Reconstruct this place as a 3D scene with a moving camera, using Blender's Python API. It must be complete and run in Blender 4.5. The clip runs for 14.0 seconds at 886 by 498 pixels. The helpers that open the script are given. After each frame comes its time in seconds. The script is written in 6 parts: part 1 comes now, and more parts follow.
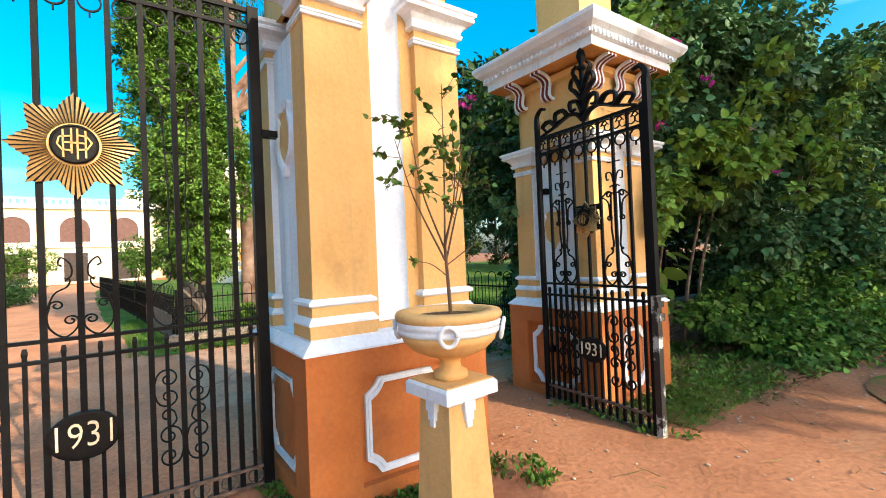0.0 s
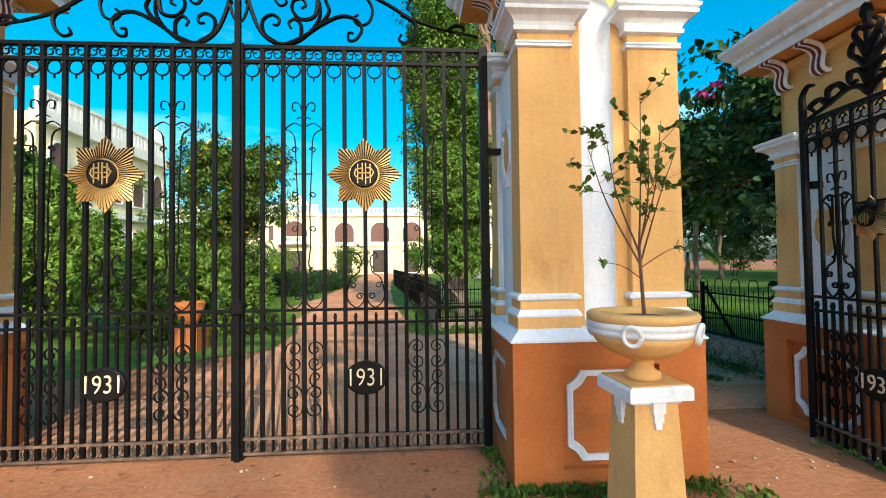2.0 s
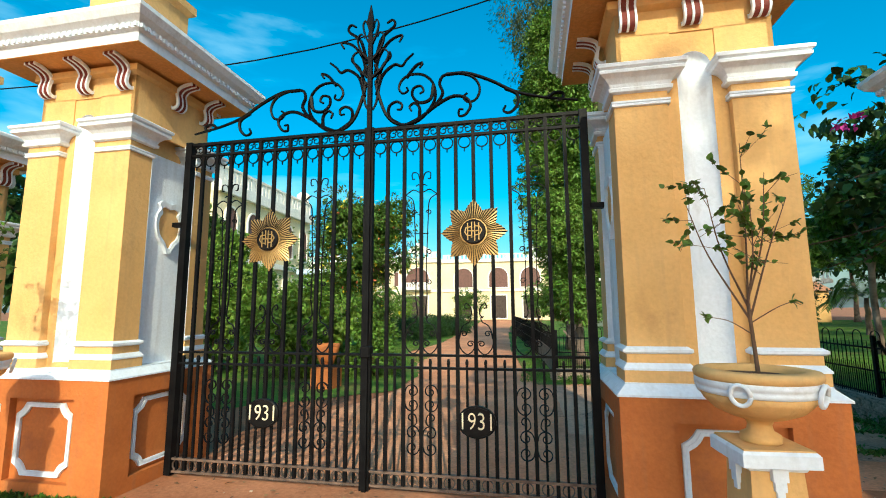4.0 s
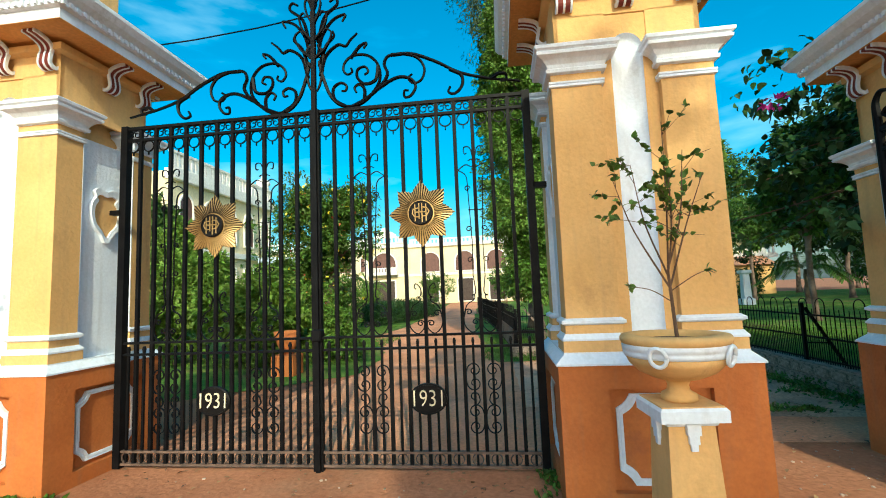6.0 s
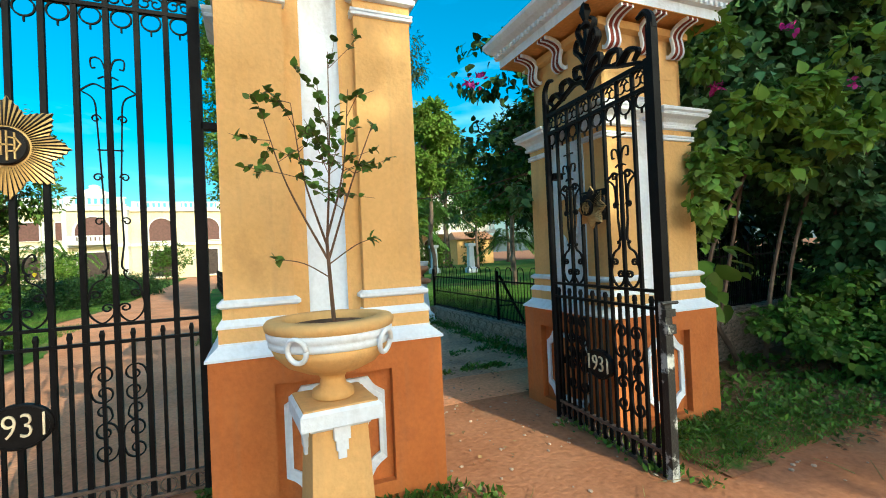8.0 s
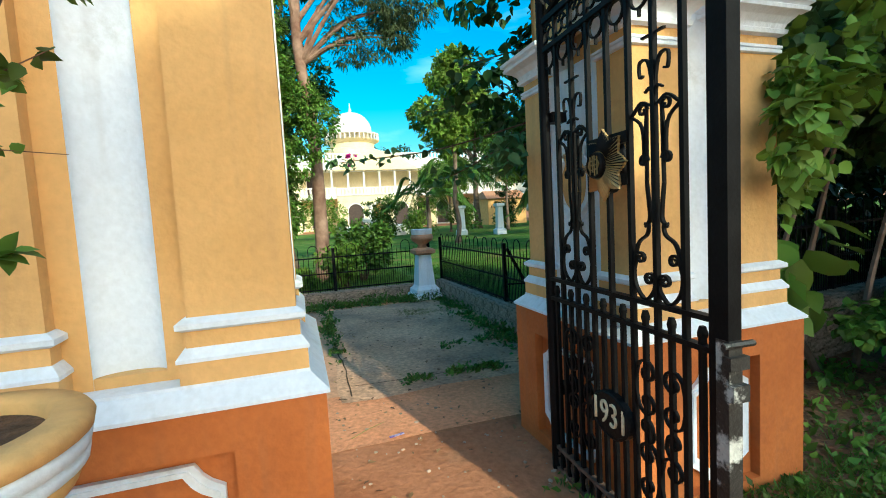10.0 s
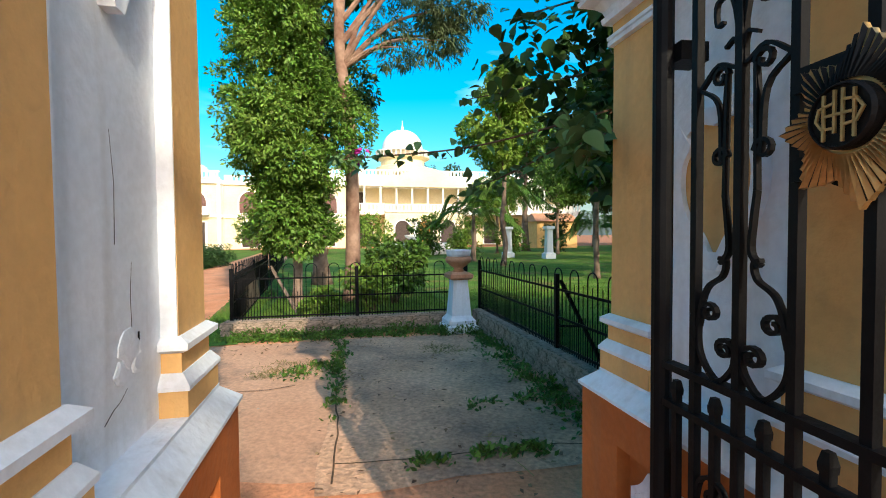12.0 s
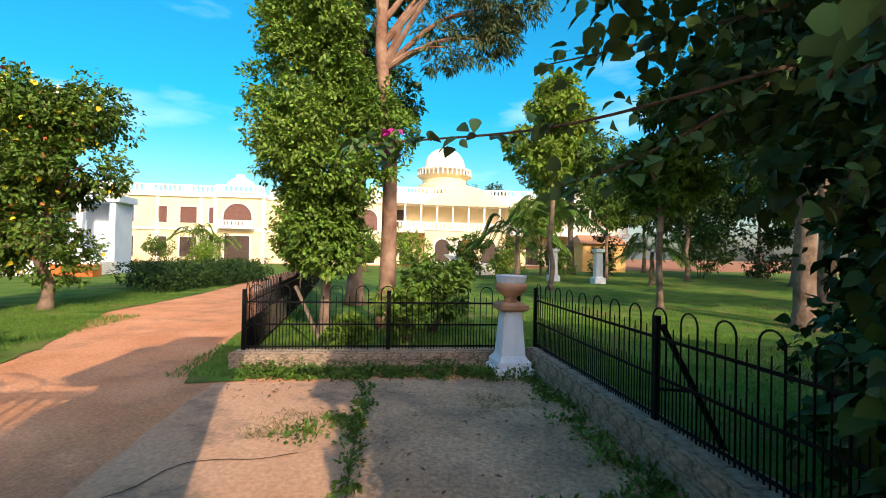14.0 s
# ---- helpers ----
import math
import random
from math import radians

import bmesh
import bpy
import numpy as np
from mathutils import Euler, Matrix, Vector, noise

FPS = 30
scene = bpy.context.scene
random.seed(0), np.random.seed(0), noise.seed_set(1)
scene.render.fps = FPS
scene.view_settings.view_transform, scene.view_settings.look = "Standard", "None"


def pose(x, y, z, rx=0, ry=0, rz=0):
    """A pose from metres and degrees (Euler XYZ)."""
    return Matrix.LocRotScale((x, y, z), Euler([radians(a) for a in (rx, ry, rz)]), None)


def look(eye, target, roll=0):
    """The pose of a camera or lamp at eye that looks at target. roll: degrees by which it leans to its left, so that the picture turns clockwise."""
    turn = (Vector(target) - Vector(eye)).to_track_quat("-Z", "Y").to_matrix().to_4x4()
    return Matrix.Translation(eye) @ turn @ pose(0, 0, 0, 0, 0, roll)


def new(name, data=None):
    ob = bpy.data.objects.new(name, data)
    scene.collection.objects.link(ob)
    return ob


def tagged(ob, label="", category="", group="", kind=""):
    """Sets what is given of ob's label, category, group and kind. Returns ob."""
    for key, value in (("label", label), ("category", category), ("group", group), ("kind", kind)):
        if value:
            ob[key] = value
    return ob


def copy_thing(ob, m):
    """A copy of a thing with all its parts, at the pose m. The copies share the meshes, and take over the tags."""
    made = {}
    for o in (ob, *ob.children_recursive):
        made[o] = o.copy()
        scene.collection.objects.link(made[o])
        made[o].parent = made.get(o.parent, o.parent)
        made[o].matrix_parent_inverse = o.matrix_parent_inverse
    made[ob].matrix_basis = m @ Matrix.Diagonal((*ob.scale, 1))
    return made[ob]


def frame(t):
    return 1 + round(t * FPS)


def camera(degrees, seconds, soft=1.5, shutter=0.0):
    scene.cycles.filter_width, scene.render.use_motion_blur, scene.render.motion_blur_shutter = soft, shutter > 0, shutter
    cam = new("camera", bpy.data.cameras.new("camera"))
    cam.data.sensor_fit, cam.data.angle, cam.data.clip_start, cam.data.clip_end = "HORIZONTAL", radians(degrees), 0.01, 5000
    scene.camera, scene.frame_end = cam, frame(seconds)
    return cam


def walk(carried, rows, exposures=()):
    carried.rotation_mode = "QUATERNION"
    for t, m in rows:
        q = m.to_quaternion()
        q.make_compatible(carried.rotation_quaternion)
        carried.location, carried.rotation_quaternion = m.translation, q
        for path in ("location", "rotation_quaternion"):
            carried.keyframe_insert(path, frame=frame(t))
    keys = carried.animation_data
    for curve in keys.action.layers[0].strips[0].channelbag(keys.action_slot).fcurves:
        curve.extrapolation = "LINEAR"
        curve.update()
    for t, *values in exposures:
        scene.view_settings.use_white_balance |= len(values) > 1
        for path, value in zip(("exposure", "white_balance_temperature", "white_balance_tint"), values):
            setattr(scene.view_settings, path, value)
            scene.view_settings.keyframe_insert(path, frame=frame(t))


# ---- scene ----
cam = camera(88.7, 14.0, 1.0)
PATH = [
    (0, (0.424, 0.074, 1.344), (1.573, 1.711, 1.367), -2.4),
    (0.5, (0.472, -0.018, 1.347), (1.346, 1.781, 1.366), -1.6),
    (1, (0.61, -0.104, 1.326), (1.196, 1.808, 1.356), -1.2),
    (1.5, (0.622, -0.173, 1.334), (0.973, 1.796, 1.385), -1.3),
    (2, (0.572, -0.285, 1.327), (0.705, 1.709, 1.387), -0.7),
    (2.5, (0.532, -0.396, 1.343), (0.54, 1.602, 1.421), -0.2),
    (3, (0.545, -0.455, 1.357), (0.434, 1.536, 1.507), -0.0),
    (3.5, (0.598, -0.514, 1.38), (0.318, 1.452, 1.617), 0.3),
    (3.7, (0.631, -0.532, 1.375), (0.278, 1.419, 1.634), 0.5),
    (5.8, (0.794, -0.543, 1.318), (0.362, 1.396, 1.545), -1.9),
    (6, (0.823, -0.548, 1.33), (0.58, 1.428, 1.52), -2.3),
    (6.5, (0.939, -0.524, 1.325), (1.11, 1.466, 1.444), -2.7),
    (7, (1.049, -0.373, 1.325), (1.554, 1.561, 1.392), -2.2),
    (7.5, (1.173, -0.176, 1.322), (1.911, 1.682, 1.355), -2.7),
    (8, (1.378, -0.036, 1.315), (2.141, 1.813, 1.334), -2.6),
    (10.3, (2.338, 1.013, 1.419), (2.916, 2.921, 1.262), -2.6),
    (10.5, (2.368, 1.138, 1.415), (2.939, 3.05, 1.277), -1.9),
    (11, (2.465, 1.361, 1.406), (3.002, 3.285, 1.306), -1.8),
    (11.5, (2.636, 1.587, 1.417), (3.09, 3.533, 1.343), -1.0),
    (12, (2.686, 1.838, 1.395), (3.1, 3.794, 1.334), -0.4),
    (12.5, (2.697, 2.134, 1.389), (3.084, 4.094, 1.314), -0.5),
    (13, (2.797, 2.406, 1.375), (3.096, 4.382, 1.305), -0.1),
    (13.5, (2.881, 2.674, 1.403), (3.111, 4.66, 1.359), 0.4),
    (14, (2.785, 2.93, 1.415), (3.029, 4.915, 1.438), 1.2),
]
walk(cam, [(t, look(eye, target, roll)) for t, eye, target, roll in PATH],
     [(0, 1.05, 6650, 4), (1.5, 0.84, 6450, 0), (3, 0.46, 6300, -6), (6, 0.46, 6200, -10), (8, 0.60, 6150, -12), (10.5, 0.62, 5950, -12), (11.3, 0.68, 6200, -6), (12.3, 0.85, 6850, 9), (13, 0.60, 7450, 15), (14, 0.72, 7300, 15)])

# ---- light ----
SUN_EL, SUN_AZ = radians(30), (0.24, -0.97)          # towards the sun, in plan
world = bpy.data.worlds.new("world")
scene.world = world
world.use_nodes = True
wn = world.node_tree.nodes
sky = wn.new("ShaderNodeTexSky")
sky.sky_type, sky.sun_disc = "NISHITA", False
sky.sun_elevation, sky.sun_rotation = SUN_EL, math.atan2(SUN_AZ[0], SUN_AZ[1])
sky.air_density, sky.dust_density, sky.ozone_density = 1.0, 3.5, 3.0
wn["Background"].inputs["Strength"].default_value = 0.15
# thin high cloud low over the trees
tc, mp, nz, rp, mx = (wn.new("ShaderNode" + k) for k in ("TexCoord", "Mapping", "TexNoise", "ValToRGB", "MixRGB"))
mp.inputs["Scale"].default_value = (1.2, 1.2, 4.5)
nz.inputs["Scale"].default_value, nz.inputs["Detail"].default_value = 2.2, 6
rp.color_ramp.elements[0].position, rp.color_ramp.elements[1].position = 0.54, 0.84
rp.color_ramp.elements[1].color = (0.6, 0.6, 0.6, 1)
mx.inputs["Color2"].default_value = (5.2, 6.0, 6.6, 1)
wl = world.node_tree.links
wl.new(tc.outputs["Generated"], mp.inputs["Vector"])
wl.new(mp.outputs["Vector"], nz.inputs["Vector"])
wl.new(nz.outputs["Fac"], rp.inputs["Fac"])
wl.new(rp.outputs["Color"], mx.inputs["Fac"])
wl.new(sky.outputs["Color"], mx.inputs["Color1"])
hsv = wn.new("ShaderNodeHueSaturation")
hsv.inputs["Saturation"].default_value, hsv.inputs["Hue"].default_value, hsv.inputs["Value"].default_value = 1.6, 0.48, 1.25
wl.new(mx.outputs["Color"], hsv.inputs["Color"])
wl.new(hsv.outputs["Color"], wn["Background"].inputs["Color"])

sun = new("sun", bpy.data.lights.new("sun", "SUN"))
sun.data.energy, sun.data.angle, sun.data.color = 3.0, radians(0.6), (1.0, 0.87, 0.68)
sun.matrix_world = look((SUN_AZ[0] * 20, SUN_AZ[1] * 20, 20 * math.tan(SUN_EL)), (0, 0, 0))


# ---- materials ----
def material(name, colors, rough=0.7, metal=0.0, scale=6.0, fine=60.0, bump=0.15, spots=None, spot_scale=1.5, spot_cut=(0.55, 0.7),
             rnd=0.0, translucent=0.0, detail=6.0, spec=0.4, coat=0.0, grit=0.12, streak=None):
    """Noise between two or three colours, fine relief, and stains of a third colour."""
    m = bpy.data.materials.new(name)
    m.use_nodes = True
    n, l = m.node_tree.nodes, m.node_tree.links
    b = n["Principled BSDF"]
    b.inputs["Roughness"].default_value, b.inputs["Metallic"].default_value = rough, metal
    b.inputs["Specular IOR Level"].default_value = spec
    b.inputs["Coat Weight"].default_value = coat
    tco = n.new("ShaderNodeTexCoord")
    turned = n.new("ShaderNodeMapping")
    turned.inputs["Location"].default_value, turned.inputs["Rotation"].default_value = (3.37, 1.71, 2.53), (0.61, 0.43, 0.27)
    l.new(tco.outputs["Object"], turned.inputs["Vector"])
    noi = n.new("ShaderNodeTexNoise")
    noi.inputs["Scale"].default_value, noi.inputs["Detail"].default_value = scale, detail
    l.new(turned.outputs["Vector"], noi.inputs["Vector"])
    ramp = n.new("ShaderNodeValToRGB")
    e = ramp.color_ramp.elements
    e[0].position, e[1].position = 0.32, 0.68
    e[0].color, e[1].color = (*colors[0], 1), (*colors[-1], 1)
    for k, c in enumerate(colors[1:-1]):
        x = e.new(0.32 + 0.36 * (k + 1) / (len(colors) - 1))
        x.color = (*c, 1)
    l.new(noi.outputs["Fac"], ramp.inputs["Fac"])
    out = ramp.outputs["Color"]
    if rnd:
        geo = n.new("ShaderNodeNewGeometry")
        hs = n.new("ShaderNodeHueSaturation")
        mr = n.new("ShaderNodeMapRange")
        mr.inputs["To Min"].default_value, mr.inputs["To Max"].default_value = 1 - rnd, 1 + rnd
        l.new(geo.outputs["Random Per Island"], mr.inputs["Value"])
        l.new(mr.outputs["Result"], hs.inputs["Value"])
        mh = n.new("ShaderNodeMapRange")
        mh.inputs["To Min"].default_value, mh.inputs["To Max"].default_value = 0.485, 0.515
        l.new(geo.outputs["Random Per Island"], mh.inputs["Value"])
        l.new(mh.outputs["Result"], hs.inputs["Hue"])
        l.new(out, hs.inputs["Color"])
        out = hs.outputs["Color"]
    if spots:
        n2 = n.new("ShaderNodeTexNoise")
        n2.inputs["Scale"].default_value, n2.inputs["Detail"].default_value, n2.inputs["Roughness"].default_value = spot_scale, 9, 0.68
        l.new(turned.outputs["Vector"], n2.inputs["Vector"])
        r2 = n.new("ShaderNodeMapRange")
        r2.inputs["From Min"].default_value, r2.inputs["From Max"].default_value = spot_cut
        l.new(n2.outputs["Fac"], r2.inputs["Value"])
        mix = n.new("ShaderNodeMixRGB")
        mix.inputs["Color2"].default_value = (*spots, 1)
        l.new(r2.outputs["Result"], mix.inputs["Fac"])
        l.new(out, mix.inputs["Color1"])
        out = mix.outputs["Color"]
    if streak:
        # rain marks that run down the paint
        mp2, n4, r4, mx4 = (n.new("ShaderNode" + k) for k in ("Mapping", "TexNoise", "MapRange", "MixRGB"))
        mp2.inputs["Scale"].default_value = (9, 9, 0.7)
        n4.inputs["Scale"].default_value, n4.inputs["Detail"].default_value = 1.6, 7
        r4.inputs["From Min"].default_value, r4.inputs["From Max"].default_value, r4.inputs["To Max"].default_value = 0.52, 0.80, 0.6
        mx4.inputs["Color2"].default_value = (*streak, 1)
        l.new(tco.outputs["Object"], mp2.inputs["Vector"])
        l.new(mp2.outputs["Vector"], n4.inputs["Vector"])
        l.new(n4.outputs["Fac"], r4.inputs["Value"])
        l.new(r4.outputs["Result"], mx4.inputs["Fac"])
        l.new(out, mx4.inputs["Color1"])
        out = mx4.outputs["Color"]
    if bump:
        n3 = n.new("ShaderNodeTexNoise")
        n3.inputs["Scale"].default_value, n3.inputs["Detail"].default_value = fine, 8
        l.new(turned.outputs["Vector"], n3.inputs["Vector"])
        gr = n.new("ShaderNodeMapRange")
        gr.inputs["From Min"].default_value, gr.inputs["From Max"].default_value = 0.3, 0.7
        gr.inputs["To Min"].default_value, gr.inputs["To Max"].default_value = 1 - grit, 1 + grit
        gh = n.new("ShaderNodeHueSaturation")
        l.new(n3.outputs["Fac"], gr.inputs["Value"])
        l.new(gr.outputs["Result"], gh.inputs["Value"])
        l.new(out, gh.inputs["Color"])
        out = gh.outputs["Color"]
    l.new(out, b.inputs["Base Color"])
    if bump:
        bp = n.new("ShaderNodeBump")
        bp.inputs["Strength"].default_value, bp.inputs["Distance"].default_value = bump, 0.02
        l.new(n3.outputs["Fac"], bp.inputs["Height"])
        l.new(bp.outputs["Normal"], b.inputs["Normal"])
    if translucent:
        tr = n.new("ShaderNodeBsdfTranslucent")
        l.new(out, tr.inputs["Color"])
        sh = n.new("ShaderNodeMixShader")
        sh.inputs["Fac"].default_value = translucent
        l.new(b.outputs["BSDF"], sh.inputs[1])
        l.new(tr.outputs["BSDF"], sh.inputs[2])
        l.new(sh.outputs["Shader"], n["Material Output"].inputs["Surface"])
    return m


YELLOW = material("yellow_plaster", [(0.64, 0.375, 0.135), (0.73, 0.45, 0.18)], 0.85, scale=2.2, fine=35, bump=0.25, spots=(0.50, 0.29, 0.11), spot_scale=2.0, spot_cut=(0.58, 0.76), grit=0.05, streak=(0.50, 0.31, 0.14))
TERRA = material("terracotta_paint", [(0.40, 0.115, 0.025), (0.50, 0.16, 0.04)], 0.75, scale=2.5, fine=40, bump=0.22, spots=(0.30, 0.10, 0.04), spot_scale=2.4, spot_cut=(0.6, 0.8), grit=0.07, streak=(0.34, 0.14, 0.06))
WHITE = material("white_paint", [(0.70, 0.77, 0.86), (0.79, 0.84, 0.90)], 0.7, scale=3, fine=45, bump=0.2, spots=(0.50, 0.52, 0.52), spot_scale=3.0, spot_cut=(0.60, 0.78), grit=0.05, streak=(0.50, 0.52, 0.54))
SOFFIT = material("orange_soffit", [(0.55, 0.24, 0.06), (0.62, 0.30, 0.09)], 0.85, scale=3, fine=40, bump=0.2)
MAROON = material("maroon_paint", [(0.13, 0.02, 0.015), (0.18, 0.03, 0.02)], 0.7)
IRON = material("black_iron", [(0.003, 0.003, 0.004), (0.007, 0.007, 0.008)], 0.5, scale=8, fine=70, bump=0.08, spots=(0.06, 0.04, 0.03), spot_scale=6, spot_cut=(0.78, 0.9), spec=0.1)
RUST = material("dusty_iron", [(0.05, 0.035, 0.028), (0.16, 0.10, 0.075)], 0.7, scale=14, fine=80, bump=0.3)
WORN = material("worn_iron", [(0.012, 0.012, 0.013), (0.02, 0.02, 0.02)], 0.5, scale=9, fine=60, bump=0.3, spots=(0.42, 0.43, 0.42), spot_scale=5, spot_cut=(0.54, 0.60))
GOLD = material("gold_paint", [(0.37, 0.235, 0.085), (0.50, 0.325, 0.135)], 0.42, 0.45, scale=10, fine=90, bump=0.12)
DARKGOLD = material("dark_enamel", [(0.004, 0.004, 0.005), (0.010, 0.009, 0.009)], 0.5, spec=0.12)
CREAM = material("cream_paint", [(0.72, 0.62, 0.42), (0.80, 0.70, 0.50)], 0.6, scale=20)
EARTH = material("red_earth", [(0.29, 0.118, 0.058), (0.36, 0.152, 0.078), (0.42, 0.187, 0.099)], 0.95, scale=1.1, fine=28, bump=0.5, grit=0.16, spots=(0.34, 0.18, 0.105), spot_scale=0.9, spot_cut=(0.52, 0.72), spec=0.15)
DRIVE = material("rolled_red_gravel", [(0.56, 0.235, 0.118), (0.64, 0.285, 0.152), (0.70, 0.335, 0.19)], 0.95, scale=1.3, fine=34, bump=0.5, grit=0.2, spots=(0.40, 0.20, 0.12), spot_scale=1.1, spot_cut=(0.52, 0.72), spec=0.15)
CONCRETE = material("worn_concrete", [(0.52, 0.30, 0.185), (0.58, 0.345, 0.22), (0.64, 0.385, 0.25)], 0.9, scale=1.6, fine=30, bump=0.7, grit=0.3, spots=(0.27, 0.18, 0.13), spot_scale=0.75, spot_cut=(0.44, 0.60), spec=0.2)
APRON = material("red_cement", [(0.53, 0.29, 0.18), (0.60, 0.35, 0.225)], 0.9, grit=0.18, scale=1.5, fine=30, bump=0.4, spots=(0.22, 0.15, 0.11), spot_scale=1.4, spot_cut=(0.56, 0.7), spec=0.2)
STONE = material("rubble_stone", [(0.29, 0.21, 0.16), (0.50, 0.37, 0.285)], 0.9, scale=5, fine=24, bump=0.8, spots=(0.11, 0.10, 0.06), spot_scale=2.4, spot_cut=(0.52, 0.66))
TERRACOTTA = material("terracotta_clay", [(0.40, 0.19, 0.10), (0.52, 0.28, 0.17)], 0.85, scale=6, fine=40, bump=0.3)
SOIL = material("potting_soil", [(0.06, 0.035, 0.02), (0.16, 0.09, 0.05)], 0.95, scale=22, fine=60, bump=1.0)
LAWN = material("lawn_turf", [(0.05, 0.12, 0.018), (0.09, 0.18, 0.028), (0.15, 0.22, 0.045)], 0.95, scale=1.5, fine=45, bump=0.9, spec=0.1, spots=(0.19, 0.15, 0.06), spot_scale=0.9, spot_cut=(0.52, 0.68), grit=0.25)
ROUGH = material("rough_grass", [(0.06, 0.12, 0.02), (0.12, 0.17, 0.035)], 0.95, scale=4, fine=45, bump=0.9, spec=0.1, spots=(0.27, 0.125, 0.07), spot_scale=3.2, spot_cut=(0.40, 0.52))
GRASS = material("grass_blades", [(0.09, 0.18, 0.025), (0.15, 0.25, 0.045)], 0.7, rnd=0.35, translucent=0.3, bump=0, spec=0.2)
DRYGRASS = material("dry_grass", [(0.16, 0.15, 0.05), (0.28, 0.22, 0.09)], 0.8, rnd=0.35, translucent=0.2, bump=0, spec=0.2)
LEAF = material("mid_leaves", [(0.06, 0.125, 0.018), (0.11, 0.185, 0.032)], 0.45, rnd=0.5, translucent=0.22, bump=0, scale=1.2, spec=0.2)
LEAFLIGHT = material("light_leaves", [(0.15, 0.25, 0.035), (0.22, 0.32, 0.055)], 0.45, rnd=0.4, translucent=0.35, bump=0, scale=1.2, spec=0.2)
# brighter copy of the mid leaves, sunlit brightness put into its colour
LEAFLIT = material("lit_leaves", [(0.09, 0.18, 0.024), (0.165, 0.265, 0.045)], 0.42, rnd=0.5, translucent=0.22, bump=0, scale=1.2, spec=0.2)
WRAPPER = material("foil_wrapper", [(0.10, 0.05, 0.25), (0.5, 0.45, 0.6)], 0.3, scale=30)
# dark trees' own green; on hedge and creeper, shade put into the colour
LEAFDARK = material("dark_and_shaded_leaves", [(0.022, 0.055, 0.013), (0.045, 0.09, 0.02)], 0.45, rnd=0.5, translucent=0.16, bump=0, scale=1.2, spec=0.2)
LEAFBLUE = material("creeper_leaves", [(0.065, 0.14, 0.05), (0.11, 0.20, 0.07)], 0.42, rnd=0.5, translucent=0.16, bump=0, scale=1.2, spec=0.2)
LEAFGUM = material("gum_leaves", [(0.06, 0.09, 0.04), (0.11, 0.145, 0.06)], 0.5, rnd=0.4, translucent=0.25, bump=0, scale=1.2, spec=0.2)
DEAD = material("dead_leaves", [(0.16, 0.085, 0.04), (0.28, 0.16, 0.075)], 0.8, rnd=0.5, bump=0)
MOULD = material("leaf_mould", [(0.19, 0.105, 0.06), (0.30, 0.17, 0.095)], 0.95, scale=9, fine=40, bump=0.9, spec=0.1, spots=(0.30, 0.19, 0.11), spot_scale=6, spot_cut=(0.5, 0.62), grit=0.25)
BARK = material("grey_brown_bark", [(0.11, 0.07, 0.05), (0.24, 0.17, 0.13)], 0.9, scale=5, fine=18, bump=0.8)
GUMBARK = material("pale_gum_bark", [(0.15, 0.075, 0.05), (0.32, 0.21, 0.155)], 0.85, scale=3, fine=12, bump=0.6)
TWIG = material("twig_bark", [(0.09, 0.05, 0.03), (0.16, 0.09, 0.055)], 0.85, scale=20)
PINK = material("pink_bracts", [(0.55, 0.02, 0.26), (0.70, 0.05, 0.38)], 0.6, rnd=0.3, translucent=0.3, bump=0)
YELLOWFLOWER = material("yellow_flowers", [(0.75, 0.55, 0.03), (0.85, 0.65, 0.06)], 0.6, rnd=0.2, translucent=0.3, bump=0)
REDFLOWER = material("orange_flowers", [(0.55, 0.12, 0.06), (0.65, 0.20, 0.10)], 0.6, rnd=0.3, translucent=0.3, bump=0)
FACADE = material("pale_yellow_facade", [(0.72, 0.60, 0.36), (0.80, 0.68, 0.44)], 0.85, scale=0.6, fine=10, bump=0.1, spots=(0.60, 0.47, 0.28), spot_scale=0.5, spot_cut=(0.58, 0.75))
FACADEWHITE = material("facade_white", [(0.74, 0.70, 0.64), (0.82, 0.79, 0.74)], 0.8, scale=0.8, fine=10, bump=0.1)
SHUTTER = material("maroon_shutter", [(0.11, 0.05, 0.04), (0.16, 0.075, 0.06)], 0.6)
# flat dark colour that paints the shade of unlit rooms
ROOMSHADE = material("painted_room_shade", [(0.05, 0.035, 0.03), (0.08, 0.06, 0.05)], 0.9)
PALEBLUE = material("pale_blue_wall", [(0.40, 0.50, 0.62), (0.52, 0.61, 0.71)], 0.8, scale=1)
WOOD = material("weathered_wood", [(0.13, 0.085, 0.06), (0.24, 0.17, 0.12)], 0.85, scale=6, fine=30, bump=0.5)


# ---- helpers for meshes ----
def mesh_of(bm, mat, smooth=False):
    me = bpy.data.meshes.new("mesh")
    bm.normal_update()
    bm.to_mesh(me)
    bm.free()
    for m in (mat if isinstance(mat, (list, tuple)) else [mat]):
        me.materials.append(m)
    if smooth:
        me.polygons.foreach_set("use_smooth", [True] * len(me.polygons))
    return me


def part(name, bm, mat, parent=None, label="", at=None, smooth=False):
    """Links a bmesh (or a mesh already made) as one object under a thing or a part."""
    me = bm if isinstance(bm, bpy.types.Mesh) else mesh_of(bm, mat, smooth)
    ob = new(name, me)
    if parent is not None:
        ob.parent = parent
    if at is not None:
        ob.matrix_basis = at
    if label:
        ob["label"] = label
    return ob


def thing(name, label, category, at=None, group="", kind=""):
    ob = new(name)
    ob.empty_display_size = 0.2
    if at is not None:
        ob.matrix_basis = at
    return tagged(ob, label, category, group, kind)


